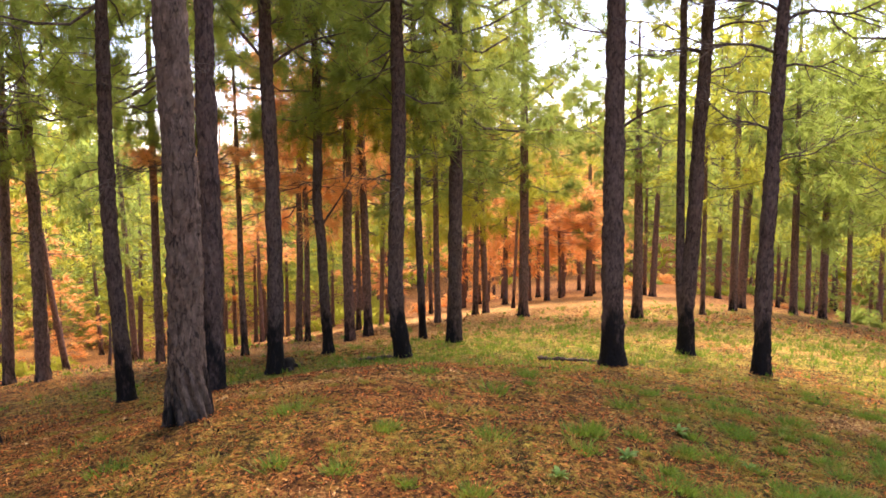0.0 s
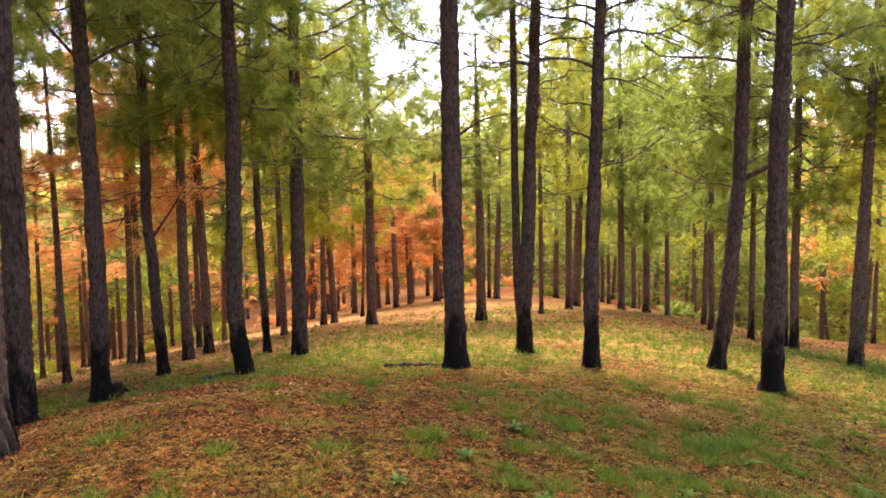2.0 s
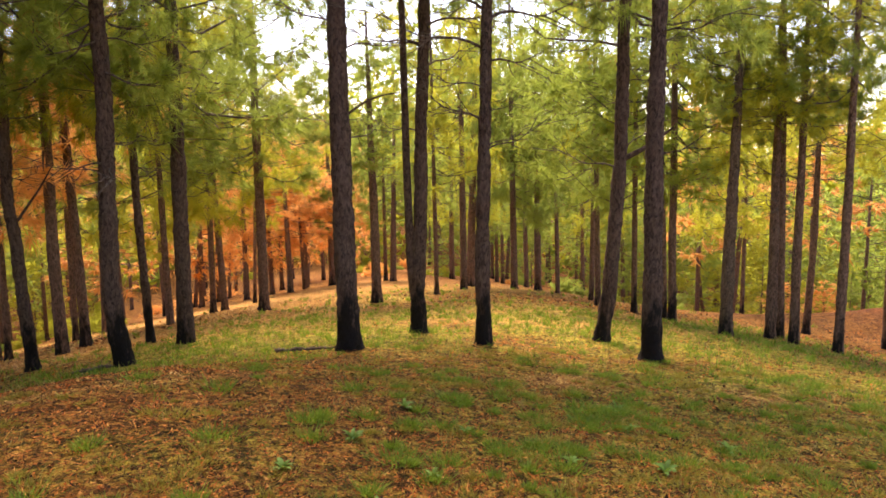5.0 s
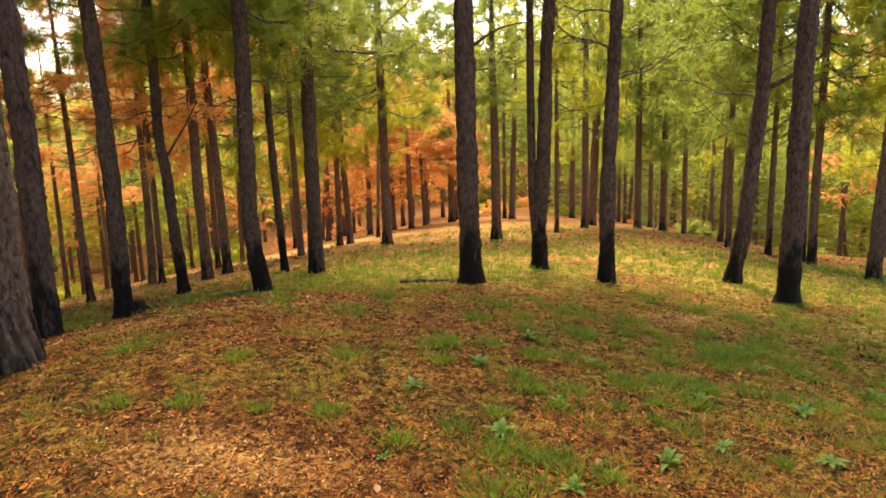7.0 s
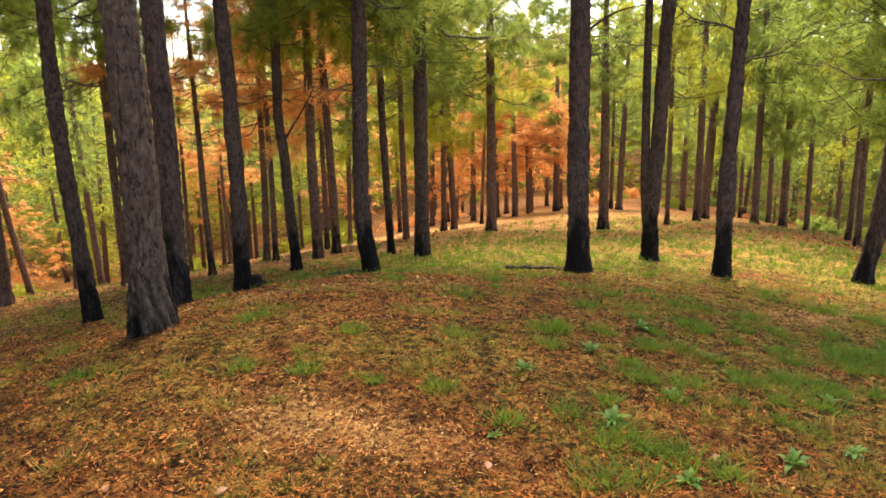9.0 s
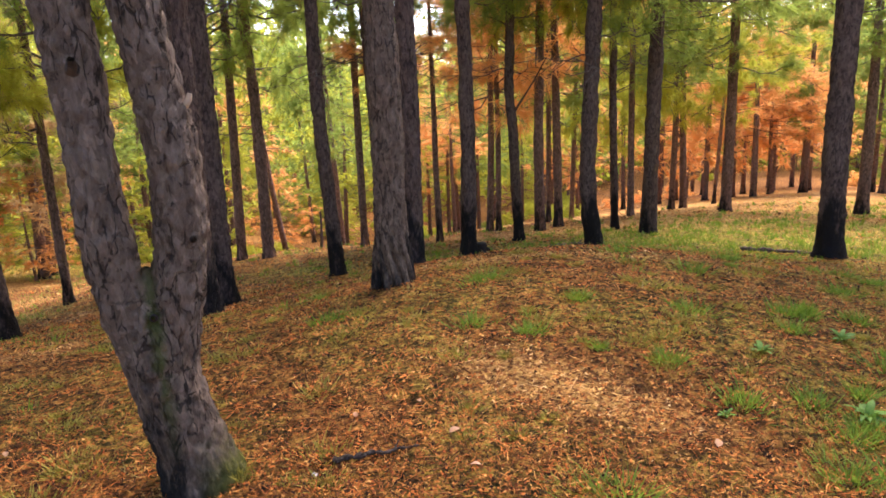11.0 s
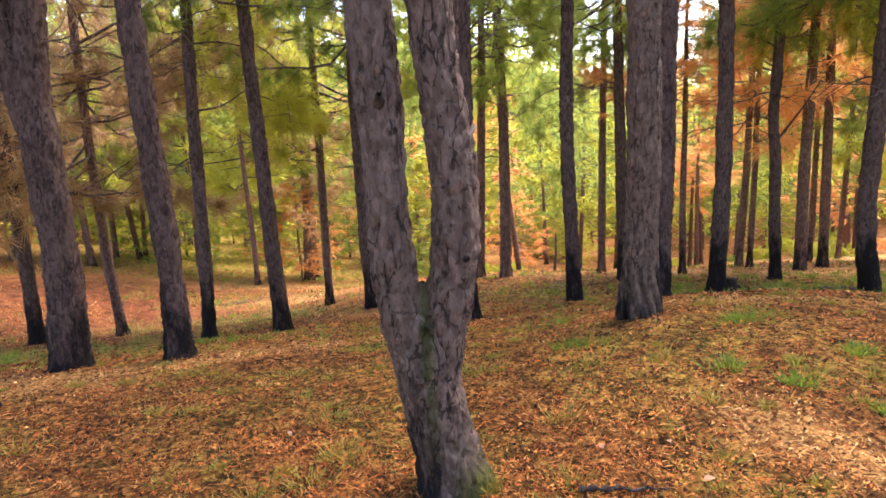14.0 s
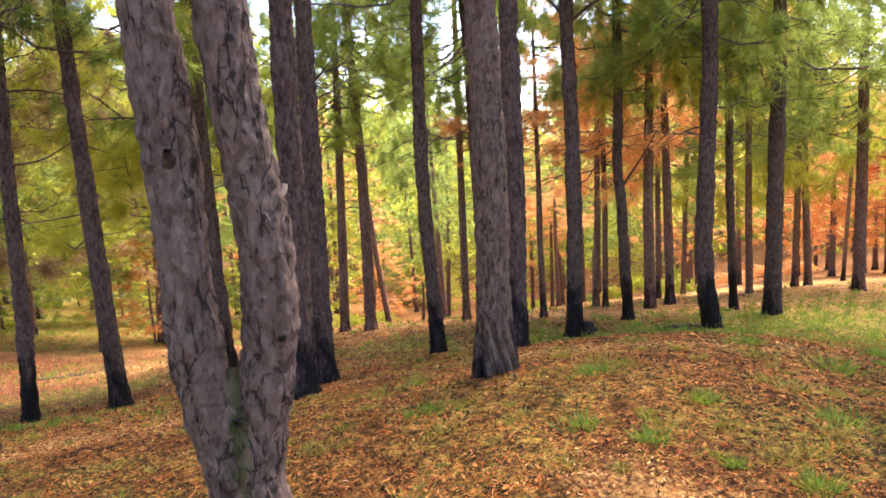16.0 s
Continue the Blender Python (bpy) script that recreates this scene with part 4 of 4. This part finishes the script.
def far_pine(x, y, tint="", tall=0, foot=0):
    tint = tint or tint_at(x, y)
    base = tagged(new("pine_tree"), {"green": "slender pine with green needles farther into the wood", "yellow": "slender pine with yellow-green needles farther into the wood",
                                     "rust": "slender pine with rusty needles farther into the wood"}[tint], "pine tree", "pines of the wood")
    tall = tall / 10 if tall else rng.uniform(0.85, 1.0) if 0.145 < x / max(y, 1) < 0.34 or -0.4 < x / max(y, 1) < -0.28 else rng.uniform(0.95, 1.25)
    base.matrix_world = pose(x, y, height(x, y), rng.gauss(0, 1.5), rng.gauss(0, 1.5), rng.uniform(0, 360)) @ Matrix.Diagonal((1, 1, tall, 1))
    part("trunk", rng.choice(FAR_TRUNKS), None, base)
    spread = 1.0 if -0.08 < x / max(y, 1) < 0.3 else 1.3
    foot = foot or (rng.uniform(3.2, 4.6) if -0.1 < x / max(y, 1) < 0.4 else rng.uniform(2.4, 4.0))
    part("crown", rng.choice(FAR[tint]), None, base).matrix_local = pose(0, 0, foot, 0, 0, rng.uniform(0, 360)) @ Matrix.Diagonal((spread, spread, (9.9 - foot) / 6, 1))
    return base


def free(x, y, gap):
    return all((x - a) ** 2 + (y - b) ** 2 > gap * gap for a, b in spots)


for x, y, tall in ((5.5, 36, 8.5), (7.5, 38, 8.5), (3.5, 33.5, 8), (6.5, 42, 8), (2.2, 31.5, 8), (9.5, 43, 8), (0.3, 34, 8.5), (-3.0, 33, 7), (4.6, 39, 7.5), (1.2, 38, 7), (3.0, 45, 9), (7.0, 47, 9)):
    spots.append((x, y))
    far_pine(x, y, "rust", tall, 2.2)
tries = 0
while tries < 2600:
    tries += 1
    a, r = rng.uniform(-180, 180), 64 * math.sqrt(rng.random())
    x, y = -r * math.sin(radians(a)), r * math.cos(radians(a))
    # pines outside this sector stay unseen: added to close the wood and shade it
    seen = -62 < a < 84
    if r < (31 if seen else 7) or (not seen and r > 26) or not free(x, y, (3.0 if -0.02 < x / max(y, 1) < 0.14 else 4.6 if -0.1 < x / max(y, 1) < 0.4 else 3.4) if seen else 5.0):
        continue
    spots.append((x, y))
    far_pine(x, y)


def young_pine(x, y, tint, tall):
    base = tagged(new("young_pine"), {"green": "young bushy pine with green needles", "yellow": "young bushy pine with yellow-green needles",
                                      "rust": "young bushy pine with orange needles"}[tint], "young pine", "young pines under the tall ones")
    base.matrix_world = pose(x, y, height(x, y), 0, 0, rng.uniform(0, 360))
    k = tall / 8.0
    trunk = part("trunk", FAR_TRUNKS[0], None, base)
    trunk.matrix_local = Matrix.Diagonal((0.35, 0.35, tall / 10, 1))
    part("crown", rng.choice(YOUNG[tint]), None, base).matrix_local = Matrix.Translation((0, 0, 0.35)) @ Matrix.Diagonal((k * 1.7, k * 1.7, k * 0.92, 1))
    return base


def shrub_mesh(seed, tint):
    g = np.random.RandomState(seed)
    n = 125
    d = g.normal(0, 1, (n, 3))
    d[:, 2] = np.abs(d[:, 2]) * 0.9
    d /= np.linalg.norm(d, axis=1)[:, None]
    c = d * g.uniform(0.35, 1.0, n)[:, None] * (0.75 + 0.25 * np.sin(d[:, :1] * 5 + seed) * np.cos(d[:, 1:2] * 4)) * (0.9, 0.9, 0.85)
    v, f = blades(c, d, 16, 0.2, 0.028, 0.8, g)
    sticks = [tube(np.linspace((0, 0, -0.1), q * 0.8, 4), [0.02, 0.016, 0.01, 0.006], 4) for q in c[:14]]
    return two_part_mesh("foliage", sticks, (v, f), (TWIG, FOLIAGE[tint]))


SHRUBS = {tint: shrub_mesh(len(tint), tint) for tint in TINTS}


def shrub(x, y, tint, size):
    base = tagged(new("shrub"), {"green": "low green shrub on the forest floor", "yellow": "low yellow-green shrub on the forest floor", "rust": "low orange-brown shrub on the forest floor"}[tint],
                  "shrub", "undergrowth")
    base.matrix_world = pose(x, y, height(x, y), 0, 0, rng.uniform(0, 360)) @ Matrix.Diagonal((size, size, size * rng.uniform(0.7, 1.1), 1))
    part("foliage", SHRUBS[tint], None, base)
    return base


for x, y, tall in ((-20, 34, 4.4), (-18.2, 16.0, 3.6), (27, 18.5, 2.6), (26, 22.5, 3.0), (24, 23, 2.4)):
    young_pine(x, y, "rust", tall)
for x, y, tall, tint in ((-23, 7, 6, "yellow"), (-26, 16, 5, "green"), (-25, 20, 6, "yellow"), (-16, 21, 5, "yellow"), (-22, 26, 6, "green"), (-28, 18, 6, "yellow")):
    young_pine(x, y, tint, tall)
made = 0
while made < 85:
    a, r = rng.uniform(-60, 82), rng.uniform(36, 68)
    x, y = -r * math.sin(radians(a)), r * math.cos(radians(a))
    if free(x, y, 1.2) and not (-0.32 < x / y < 0.36 and r < 56):
        spots.append((x, y))
        t = tint_at(x, y)
        young_pine(x, y, t if t != "green" or x > 0.4 * y or rng.random() < 0.4 else "yellow", rng.uniform(2.5, 6.5))
        made += 1
made = 0
while made < 115:
    a, r = rng.uniform(-60, 84), rng.uniform(24, 66)
    x, y = -r * math.sin(radians(a)), r * math.cos(radians(a))
    crest = abs(x - (-1.6 + 0.38 * y - 0.0024 * y * y)) < 9 and r < 45
    if free(x, y, 1.0) and not crest and earth_share(x, y) < 0.05 and math.hypot(x + 23, y - 11) > 8:
        t = tint_at(x, y)
        shrub(x, y, t if t == "rust" else "yellow" if rng.random() < (0.25 if x > 0.4 * y else 0.7) else "green", rng.uniform(0.6, 1.5))
        made += 1


def far_woods(tint, seed, n, label):
    g = np.random.RandomState(seed)
    a, r = g.uniform(-1.25, 1.6, n), g.uniform(66, 140, n)
    x, y = -r * np.sin(a), r * np.cos(a)
    c = np.stack([x, y, hill(x, y) + g.uniform(0, 1, n) ** 0.8 * (20 + 5 * np.sin(a * 37 + r * 0.2)) * (1 - 0.65 * np.exp(-((a - 0.36) / 0.08) ** 2)) * (1 - 0.45 * np.exp(-((a + 0.14) / 0.1) ** 2))], -1)
    v, f = blades(c, np.tile((0, 0, 0.6), (n, 1)), 7, 1.5, 0.45, 0.8, g)
    me = raw_mesh("far_woods", v, f, False)
    me.materials.append(FOLIAGE[tint])
    return tagged(new("far_woods", me), label, "woods", "", "stuff")


far_woods("yellow", 11, 14000, "yellow-green woods far beyond the ridge")
far_woods("green", 12, 14000, "green woods far beyond the ridge")

# ---- forest floor: litter, grass ----
def on_floor(n, r0, r1, seed, a0=-1.15, a1=1.5):
    g = np.random.RandomState(seed)
    r, a = np.exp(g.uniform(math.log(r0), math.log(r1), n)), g.uniform(a0, a1, n)
    return -r * np.sin(a), r * np.cos(a), r, g


def floor_height(x, y):
    return hill(x, y) + 0.035 * waves(x, y, 1.9, 1) + 0.014 * waves(x, y, 0.5, 2) + 0.012 * waves(x, y, 0.21, 3) * np.clip((9 - np.hypot(x, y)) / 3, 0, 1)


def litter(name, label, mat, count, seed, pale):
    x, y, r, g = on_floor(count, 1.0, 22, seed)
    lit_bed = sunfleck_share(x, y)
    keep = g.rand(count) < (lit_bed if pale else (1 - 0.8 * lit_bed) * (1 - 0.85 * np.clip(meadow(x, y), 0, 1)) * (1 - 0.75 * earth_share(x, y)))
    x, y, r = x[keep], y[keep], r[keep]
    n = len(x)
    kind = g.rand(n)
    needle, long = kind < 0.72, kind < 0.05
    L = np.where(needle, g.uniform(0.018, 0.055, n), g.uniform(0.007, 0.022, n)) * (0.8 + r / 14)
    L = np.where(long, g.uniform(0.07, 0.15, n), L)
    W = np.where(needle, 0.0027, 0.5 * L) * (0.75 + r / 6)
    t = g.uniform(0, 6.28, n)
    d = np.stack([np.cos(t), np.sin(t), g.normal(0, 0.3, n)], -1) * L[:, None]
    s = np.stack([-np.sin(t), np.cos(t), g.normal(0, 0.5, n)], -1) * W[:, None]
    c = np.stack([x, y, floor_height(x, y) + g.uniform(0.006, 0.02, n)], -1)
    v = np.stack([c - d / 2, c + d / 2, c + s * g.choice([-1, 1], n)[:, None] + d * g.uniform(-0.3, 0.3, n)[:, None]], 1).reshape(-1, 3)
    me = raw_mesh(name, v, np.arange(len(v)).reshape(-1, 3), False)
    me.materials.append(mat)
    return tagged(new(name, me), label, "litter", "", "stuff")


def grass(name, label, mat, n, r0, r1, seed, power, per, long, wide):
    x, y, r, g = on_floor(n, r0, r1, seed)
    keep = g.rand(n) < np.clip(meadow(x, y) - 0.5 * sunfleck_share(x, y), 0, 1) ** power
    x, y, r = x[keep], y[keep], r[keep]
    c = np.stack([x, y, floor_height(x, y)], -1)
    c = np.repeat(c, per, 0) + g.normal(0, 0.035, (len(c) * per, 3)) * (1, 1, 0)
    r = np.repeat(r, per)
    d = g.normal(0, 0.45, (len(c), 3))
    d[:, 2] = 1
    L = long * g.uniform(0.5, 1.2, len(c)) * (0.8 + r / 30)
    t = g.uniform(0, 6.28, len(c))
    s = np.stack([np.cos(t), np.sin(t), 0 * t], -1) * (wide * (0.7 + r / 6))[:, None] / 2
    v = np.stack([c - s, c + s, c + d * L[:, None]], 1).reshape(-1, 3)
    me = raw_mesh(name, v, np.arange(len(v)).reshape(-1, 3), False)
    me.materials.append(mat)
    return tagged(new(name, me), label, "grass", "", "stuff")


litter("litter", "scattered dry pine needles and fallen leaves", LITTER, 430000, 21, False)
# loose pale needles over the painted sunlit patches
litter("sunfleck_straw", "dry pine needles coloured pale as sun flecks", SUNFLECK_STRAW, 300000, 22, True)
grass("grass", "short green grass in patches on the litter", GRASS, 22000, 1.2, 30, 31, 1.5, 9, 0.07, 0.007)
grass("dry_grass", "short dry yellowish grass among the litter", DRY, 9000, 1.2, 34, 32, 0.8, 6, 0.06, 0.005)


def tufts(label, count, seed, mat, floor, low):
    """Small separate tufts, a hand wide, of fine blades."""
    g = np.random.RandomState(seed)
    r, a = np.sqrt(g.uniform(1.2 ** 2, 9.0 ** 2, count)), g.uniform(-1.15, 1.5, count)
    x, y = -r * np.sin(a), r * np.cos(a)
    keep = g.rand(count) < np.clip(tuft_share(x, y) + floor * (1 + waves(x, y, 0.9, 12)), 0, 1)
    x, y = x[keep], y[keep]
    per, n = 150, len(x)
    size = np.repeat(0.016 + 0.045 * g.rand(n) ** 1.3, per)
    off = g.normal(0, 1, (n * per, 2)) * size[:, None]
    x, y = np.repeat(x, per) + off[:, 0], np.repeat(y, per) + off[:, 1]
    c = np.stack([x, y, floor_height(x, y)], -1)
    d = np.concatenate([off / size[:, None] * 0.55 + g.normal(0, 0.4, (n * per, 2)), np.ones((n * per, 1))], 1)
    L = low * (0.03 + 0.55 * size) * g.uniform(0.5, 1.3, n * per)
    t = g.uniform(0, 6.28, n * per)
    s = np.stack([np.cos(t), np.sin(t), 0 * t], -1) * 0.0042
    v = np.stack([c - s, c + s, c + d * L[:, None]], 1).reshape(-1, 3)
    me = raw_mesh("grass", v, np.arange(len(v)).reshape(-1, 3), False)
    me.materials.append(mat)
    return tagged(new("grass", me), label, "grass", "", "stuff")


tufts("small separate tufts of green grass in the needle litter", 2600, 41, GRASS, 0.0, 1.0)
tufts("low olive moss and withered grass in the needle litter", 3000, 42, MOSSY, 0.14, 0.5)


def gully_grass(count, seed):
    """Knee-low clumps of withered and green grass on the gully's floor and bank."""
    g = np.random.RandomState(seed)
    x, y = g.uniform(-28, -9, count), g.uniform(2, 21, count)
    keep = g.rand(count) < np.clip(0.35 + 0.7 * waves(x, y, 2.2, 15) + 0.5 * meadow(x, y), 0, 1)
    c = np.stack([x, y, floor_height(x, y)], -1)[keep]
    n = len(c)
    size = g.uniform(0.08, 0.22, n)
    c = np.repeat(c, 34, 0) + g.normal(0, 1, (n * 34, 3)) * np.repeat(size, 34)[:, None] * (1, 1, 0)
    return blades(c, np.tile((0, 0, 1.0), (len(c), 1)), 1, 0.11, 0.014, 0.4, g)


for seed, mat, count, label in ((51, DRY, 1000, "withered grass clumps on the gully's bank"), (52, GRASS, 650, "green grass clumps in the gully")):
    me = raw_mesh("grass", *gully_grass(count, seed), False)
    me.materials.append(mat)
    tagged(new("grass", me), label, "grass", "", "stuff")


def grass_tuft(x, y, size, label, mat):
    g = np.random.RandomState(int(abs(x) * 100))
    n = 90
    c = np.concatenate([g.normal(0, 0.35 * size, (n, 2)), np.zeros((n, 1))], 1)
    v, f = blades(c, np.tile((0, 0, 1.0), (n, 1)), 3, 1.1 * size, 0.006, 0.35, g)
    me = raw_mesh("grass_tuft", v, f, False)
    me.materials.append(mat)
    ob = tagged(new("grass_tuft", me), label, "grass tuft")
    ob.location = (x, y, float(floor_height(np.float64(x), np.float64(y))))
    return ob


def stump(x, y):
    base = tagged(new("stump"), "small charred stump beside a pine", "stump")
    base.location = (x, y, height(x, y))
    h = np.array([-0.1, 0.0, 0.06, 0.13, 0.17, 0.175])
    v, f = tube(np.stack([0.04 * h, 0 * h, h], -1), [0.13, 0.11, 0.09, 0.085, 0.07, 0.002], 14, 0.01, 4)
    part("wood", raw_mesh("wood", v, f), CHARCOAL, base)
    for k in range(3):
        a = 1.1 + k * 2.0
        v, f = tube(np.array([(0.06 * math.cos(a), 0.06 * math.sin(a), 0.05), (0.16 * math.cos(a), 0.16 * math.sin(a), 0.03), (0.26 * math.cos(a), 0.26 * math.sin(a), -0.02)]), [0.035, 0.028, 0.012], 7)
        part("root", raw_mesh("root", v, f), CHARCOAL, base)
    return base


def snag(x, y, tall):
    base = tagged(new("snag"), "thin broken dead trunk standing in the undergrowth", "snag")
    base.location = (x, y, height(x, y))
    h = np.linspace(-0.1, tall, 14)
    v, f = tube(np.stack([0.08 * np.sin(h * 1.3), 0.03 * h, h], -1), np.linspace(0.07, 0.03, 14), 9, 0.006, 2)
    part("trunk", raw_mesh("trunk", v, f), TWIG, base)
    part("dead_branch", BARE[1], None, base).matrix_local = pose(0.06, 0, tall * 0.8, 0, -20, 160) @ Matrix.Diagonal((0.5, 0.5, 0.5, 1))
    return base


def fallen_branch(x, y, turn, long, thick, mat, label):
    g = random.Random(int(x * 100))
    base = tagged(new("fallen_branch"), label, "branch")
    base.matrix_world = pose(x, y, height(x, y) + 0.012, 0, 0, turn)
    n = 28
    line = [(long * (k / n - 0.5), 0.018 * long * math.sin(k * 0.7 + x) + g.gauss(0, 0.008 * long), thick * g.uniform(0.2, 0.6) + height(x + long * (k / n - 0.5) * math.cos(radians(turn)), y + long * (k / n - 0.5) * math.sin(radians(turn))) - height(x, y)) for k in range(n + 1)]
    v, f = tube(line, [thick * (1 - 0.55 * k / n) * g.uniform(0.6, 1.4) * (0.35 if k in (0, n) else 1) for k in range(n + 1)], 10, 0.45 * thick, 2)
    part("stick", raw_mesh("stick", v, f), mat, base)
    for k in (8, 14, 20):
        p = np.array(line[k])
        q = p + (g.uniform(0.1, 0.2) * long * 0.6, g.uniform(-0.2, 0.2) * long, 0.02)
        v, f = tube(np.linspace(p, q, 5), np.linspace(thick * 0.4, thick * 0.12, 5), 5)
        part("twig", raw_mesh("twig", v, f), mat, base)
    return base


fallen_branch(-1.02, 2.16, 30, 0.34, 0.013, ROTTEN, "short charred and rotten stick in the needle litter")
fallen_branch(-1.05, 9.95, 5, 0.8, 0.03, TWIG, "dark fallen branch at a pine's foot")
fallen_branch(1.45, 8.75, -25, 0.9, 0.025, TWIG, "dark fallen branch near a pine's foot")
fallen_branch(-13.2, 9.6, 40, 1.6, 0.03, TWIG, "dry fallen branch in the gully")
fallen_branch(-17, 20, 15, 2.2, 0.05, TWIG, "dark fallen trunk beyond the gully")
fallen_branch(-15, 19, -20, 2.0, 0.04, TWIG, "dark fallen branch beyond the gully")
stump(-2.42, 9.62)
snag(-11.2, 21.5, 1.5)
grass_tuft(-1.47, 1.91, 0.04, "low olive moss tuft at the forked pine's foot", MOSSY)
grass_tuft(0.82, 4.05, 0.08, "bright green grass tuft in the litter", GRASS)


def pebble(x, y, size):
    g = np.random.RandomState(int(abs(x * 100)))
    h = np.linspace(-1, 1, 7)
    v, f = tube(np.stack([0.1 * h, 0 * h, h * size * 0.45], -1) * (size, 1, 1), size * np.sqrt(np.clip(1.02 - h * h, 0.01, 1)) * g.uniform(0.85, 1.1, 7), 10)
    me = raw_mesh("pebble", v, f)
    me.materials.append(PEBBLE)
    ob = tagged(new("pebble", me), "small pale pebble in the needle litter", "pebble")
    ob.location = (x, y, float(floor_height(np.float64(x), np.float64(y))) + size * 0.3)
    return ob


def dry_leaf(x, y, size, turn):
    """A curled fallen leaf with a pointed tip and a raised midrib."""
    u = np.linspace(0, 1, 8)
    half = 0.34 * np.sin(np.pi * u ** 0.8) * (1 - 0.25 * u)
    mid = np.stack([u, 0 * u, 0.10 * np.sin(u * 3)], -1)
    rows = [mid + np.stack([0 * u, side * half, 0.35 * half * abs(side) + 0.05 * u * (side > 0)], -1) for side in (-1, -0.5, 0, 0.5, 1)]
    v = np.concatenate(rows) * size
    i = np.arange(40).reshape(5, 8)
    me = raw_mesh("dry_leaf", v, np.stack([i[:-1, :-1], i[1:, :-1], i[1:, 1:], i[:-1, 1:]], -1).reshape(-1, 4))
    me.materials.append(DEAD_LEAF)
    ob = tagged(new("dry_leaf", me), "pale curled dry leaf lying on the needles", "leaf", "fallen leaves")
    ob.matrix_world = pose(x, y, float(floor_height(np.float64(x), np.float64(y))) + 0.012, 8, -6, turn)
    return ob


PEBBLE = litter_material("pale_stone", [(0.0, (0.55, 0.5, 0.45)), (1.0, (0.6, 0.55, 0.5))])
DEAD_LEAF = leaf_material("dead_leaf", (0.30, 0.13, 0.06), (0.55, 0.30, 0.16), (0.5, 0.26, 0.12), 0.3)
pebble(-1.21, 2.01, 0.014)
pebble(-0.62, 1.92, 0.010)
for x, y, size, turn in ((-0.78, 2.36, 0.05, 40), (-1.22, 2.42, 0.04, 110), (-0.60, 2.17, 0.045, 200), (-1.0, 2.62, 0.035, 310), (-2.2, 1.35, 0.045, 15), (-2.6, 1.9, 0.04, 140), (-0.25, 2.02, 0.045, 260), (0.25, 2.5, 0.05, 80), (0.62, 2.15, 0.06, 170), (-1.9, 2.75, 0.04, 220), (1.2, 2.6, 0.045, 30)):
    dry_leaf(x, y, size, turn)


def leaf_mesh():
    """One pointed, keeled leaf a metre long that rises from its root and bends over."""
    u = np.linspace(0, 1, 7)
    half = 0.13 * np.sin(np.pi * np.clip(u * 0.93 + 0.05, 0, 1)) ** 0.8
    rise = 0.55 * u - 0.5 * u ** 2.2
    rows = [np.stack([u * 0.92, side * half, rise + 0.3 * half * abs(side)], -1) for side in (-1, 0, 1)]
    i = np.arange(21).reshape(3, 7)
    me = raw_mesh("leaf", np.concatenate(rows), np.stack([i[:-1, :-1], i[1:, :-1], i[1:, 1:], i[:-1, 1:]], -1).reshape(-1, 4))
    me.materials.append(WEED)
    return me


def weed(x, y, size, seed):
    g = random.Random(seed)
    base = tagged(new("weed"), "low rosette of pointed green leaves in the litter", "weed", "weeds in the litter")
    base.location = (x, y, float(floor_height(np.float64(x), np.float64(y))))
    n = g.randint(8, 12)
    for k in range(n):
        long = size * g.uniform(0.6, 1.15)
        part("leaf", LEAF, None, base).matrix_local = pose(0, 0, 0.004, g.uniform(-12, 12), -g.uniform(0, 35), 360 * k / n + g.uniform(-14, 14)) @ Matrix.Diagonal((long, long * g.uniform(0.8, 1.3), long, 1))
    return base


WEED = leaf_material("weed_leaves", (0.035, 0.085, 0.014), (0.15, 0.27, 0.04), (0.28, 0.42, 0.06), 0.35, 0.0, 6.0)
LEAF = leaf_mesh()
for k, (x, y, size) in enumerate(((0.86, 2.92, 0.11), (1.55, 2.62, 0.10), (0.52, 3.42, 0.08), (2.15, 3.38, 0.09), (1.25, 3.22, 0.07), (1.9, 2.75, 0.08), (2.62, 3.15, 0.10), (1.05, 2.45, 0.08), (2.9, 3.9, 0.11),
                                  (1.7, 3.9, 0.09), (0.95, 3.75, 0.09), (3.4, 3.5, 0.10), (0.3, 2.75, 0.06), (2.35, 2.6, 0.09), (3.2, 4.5, 0.11), (1.45, 4.4, 0.10))):
    weed(x, y, size, 300 + k)
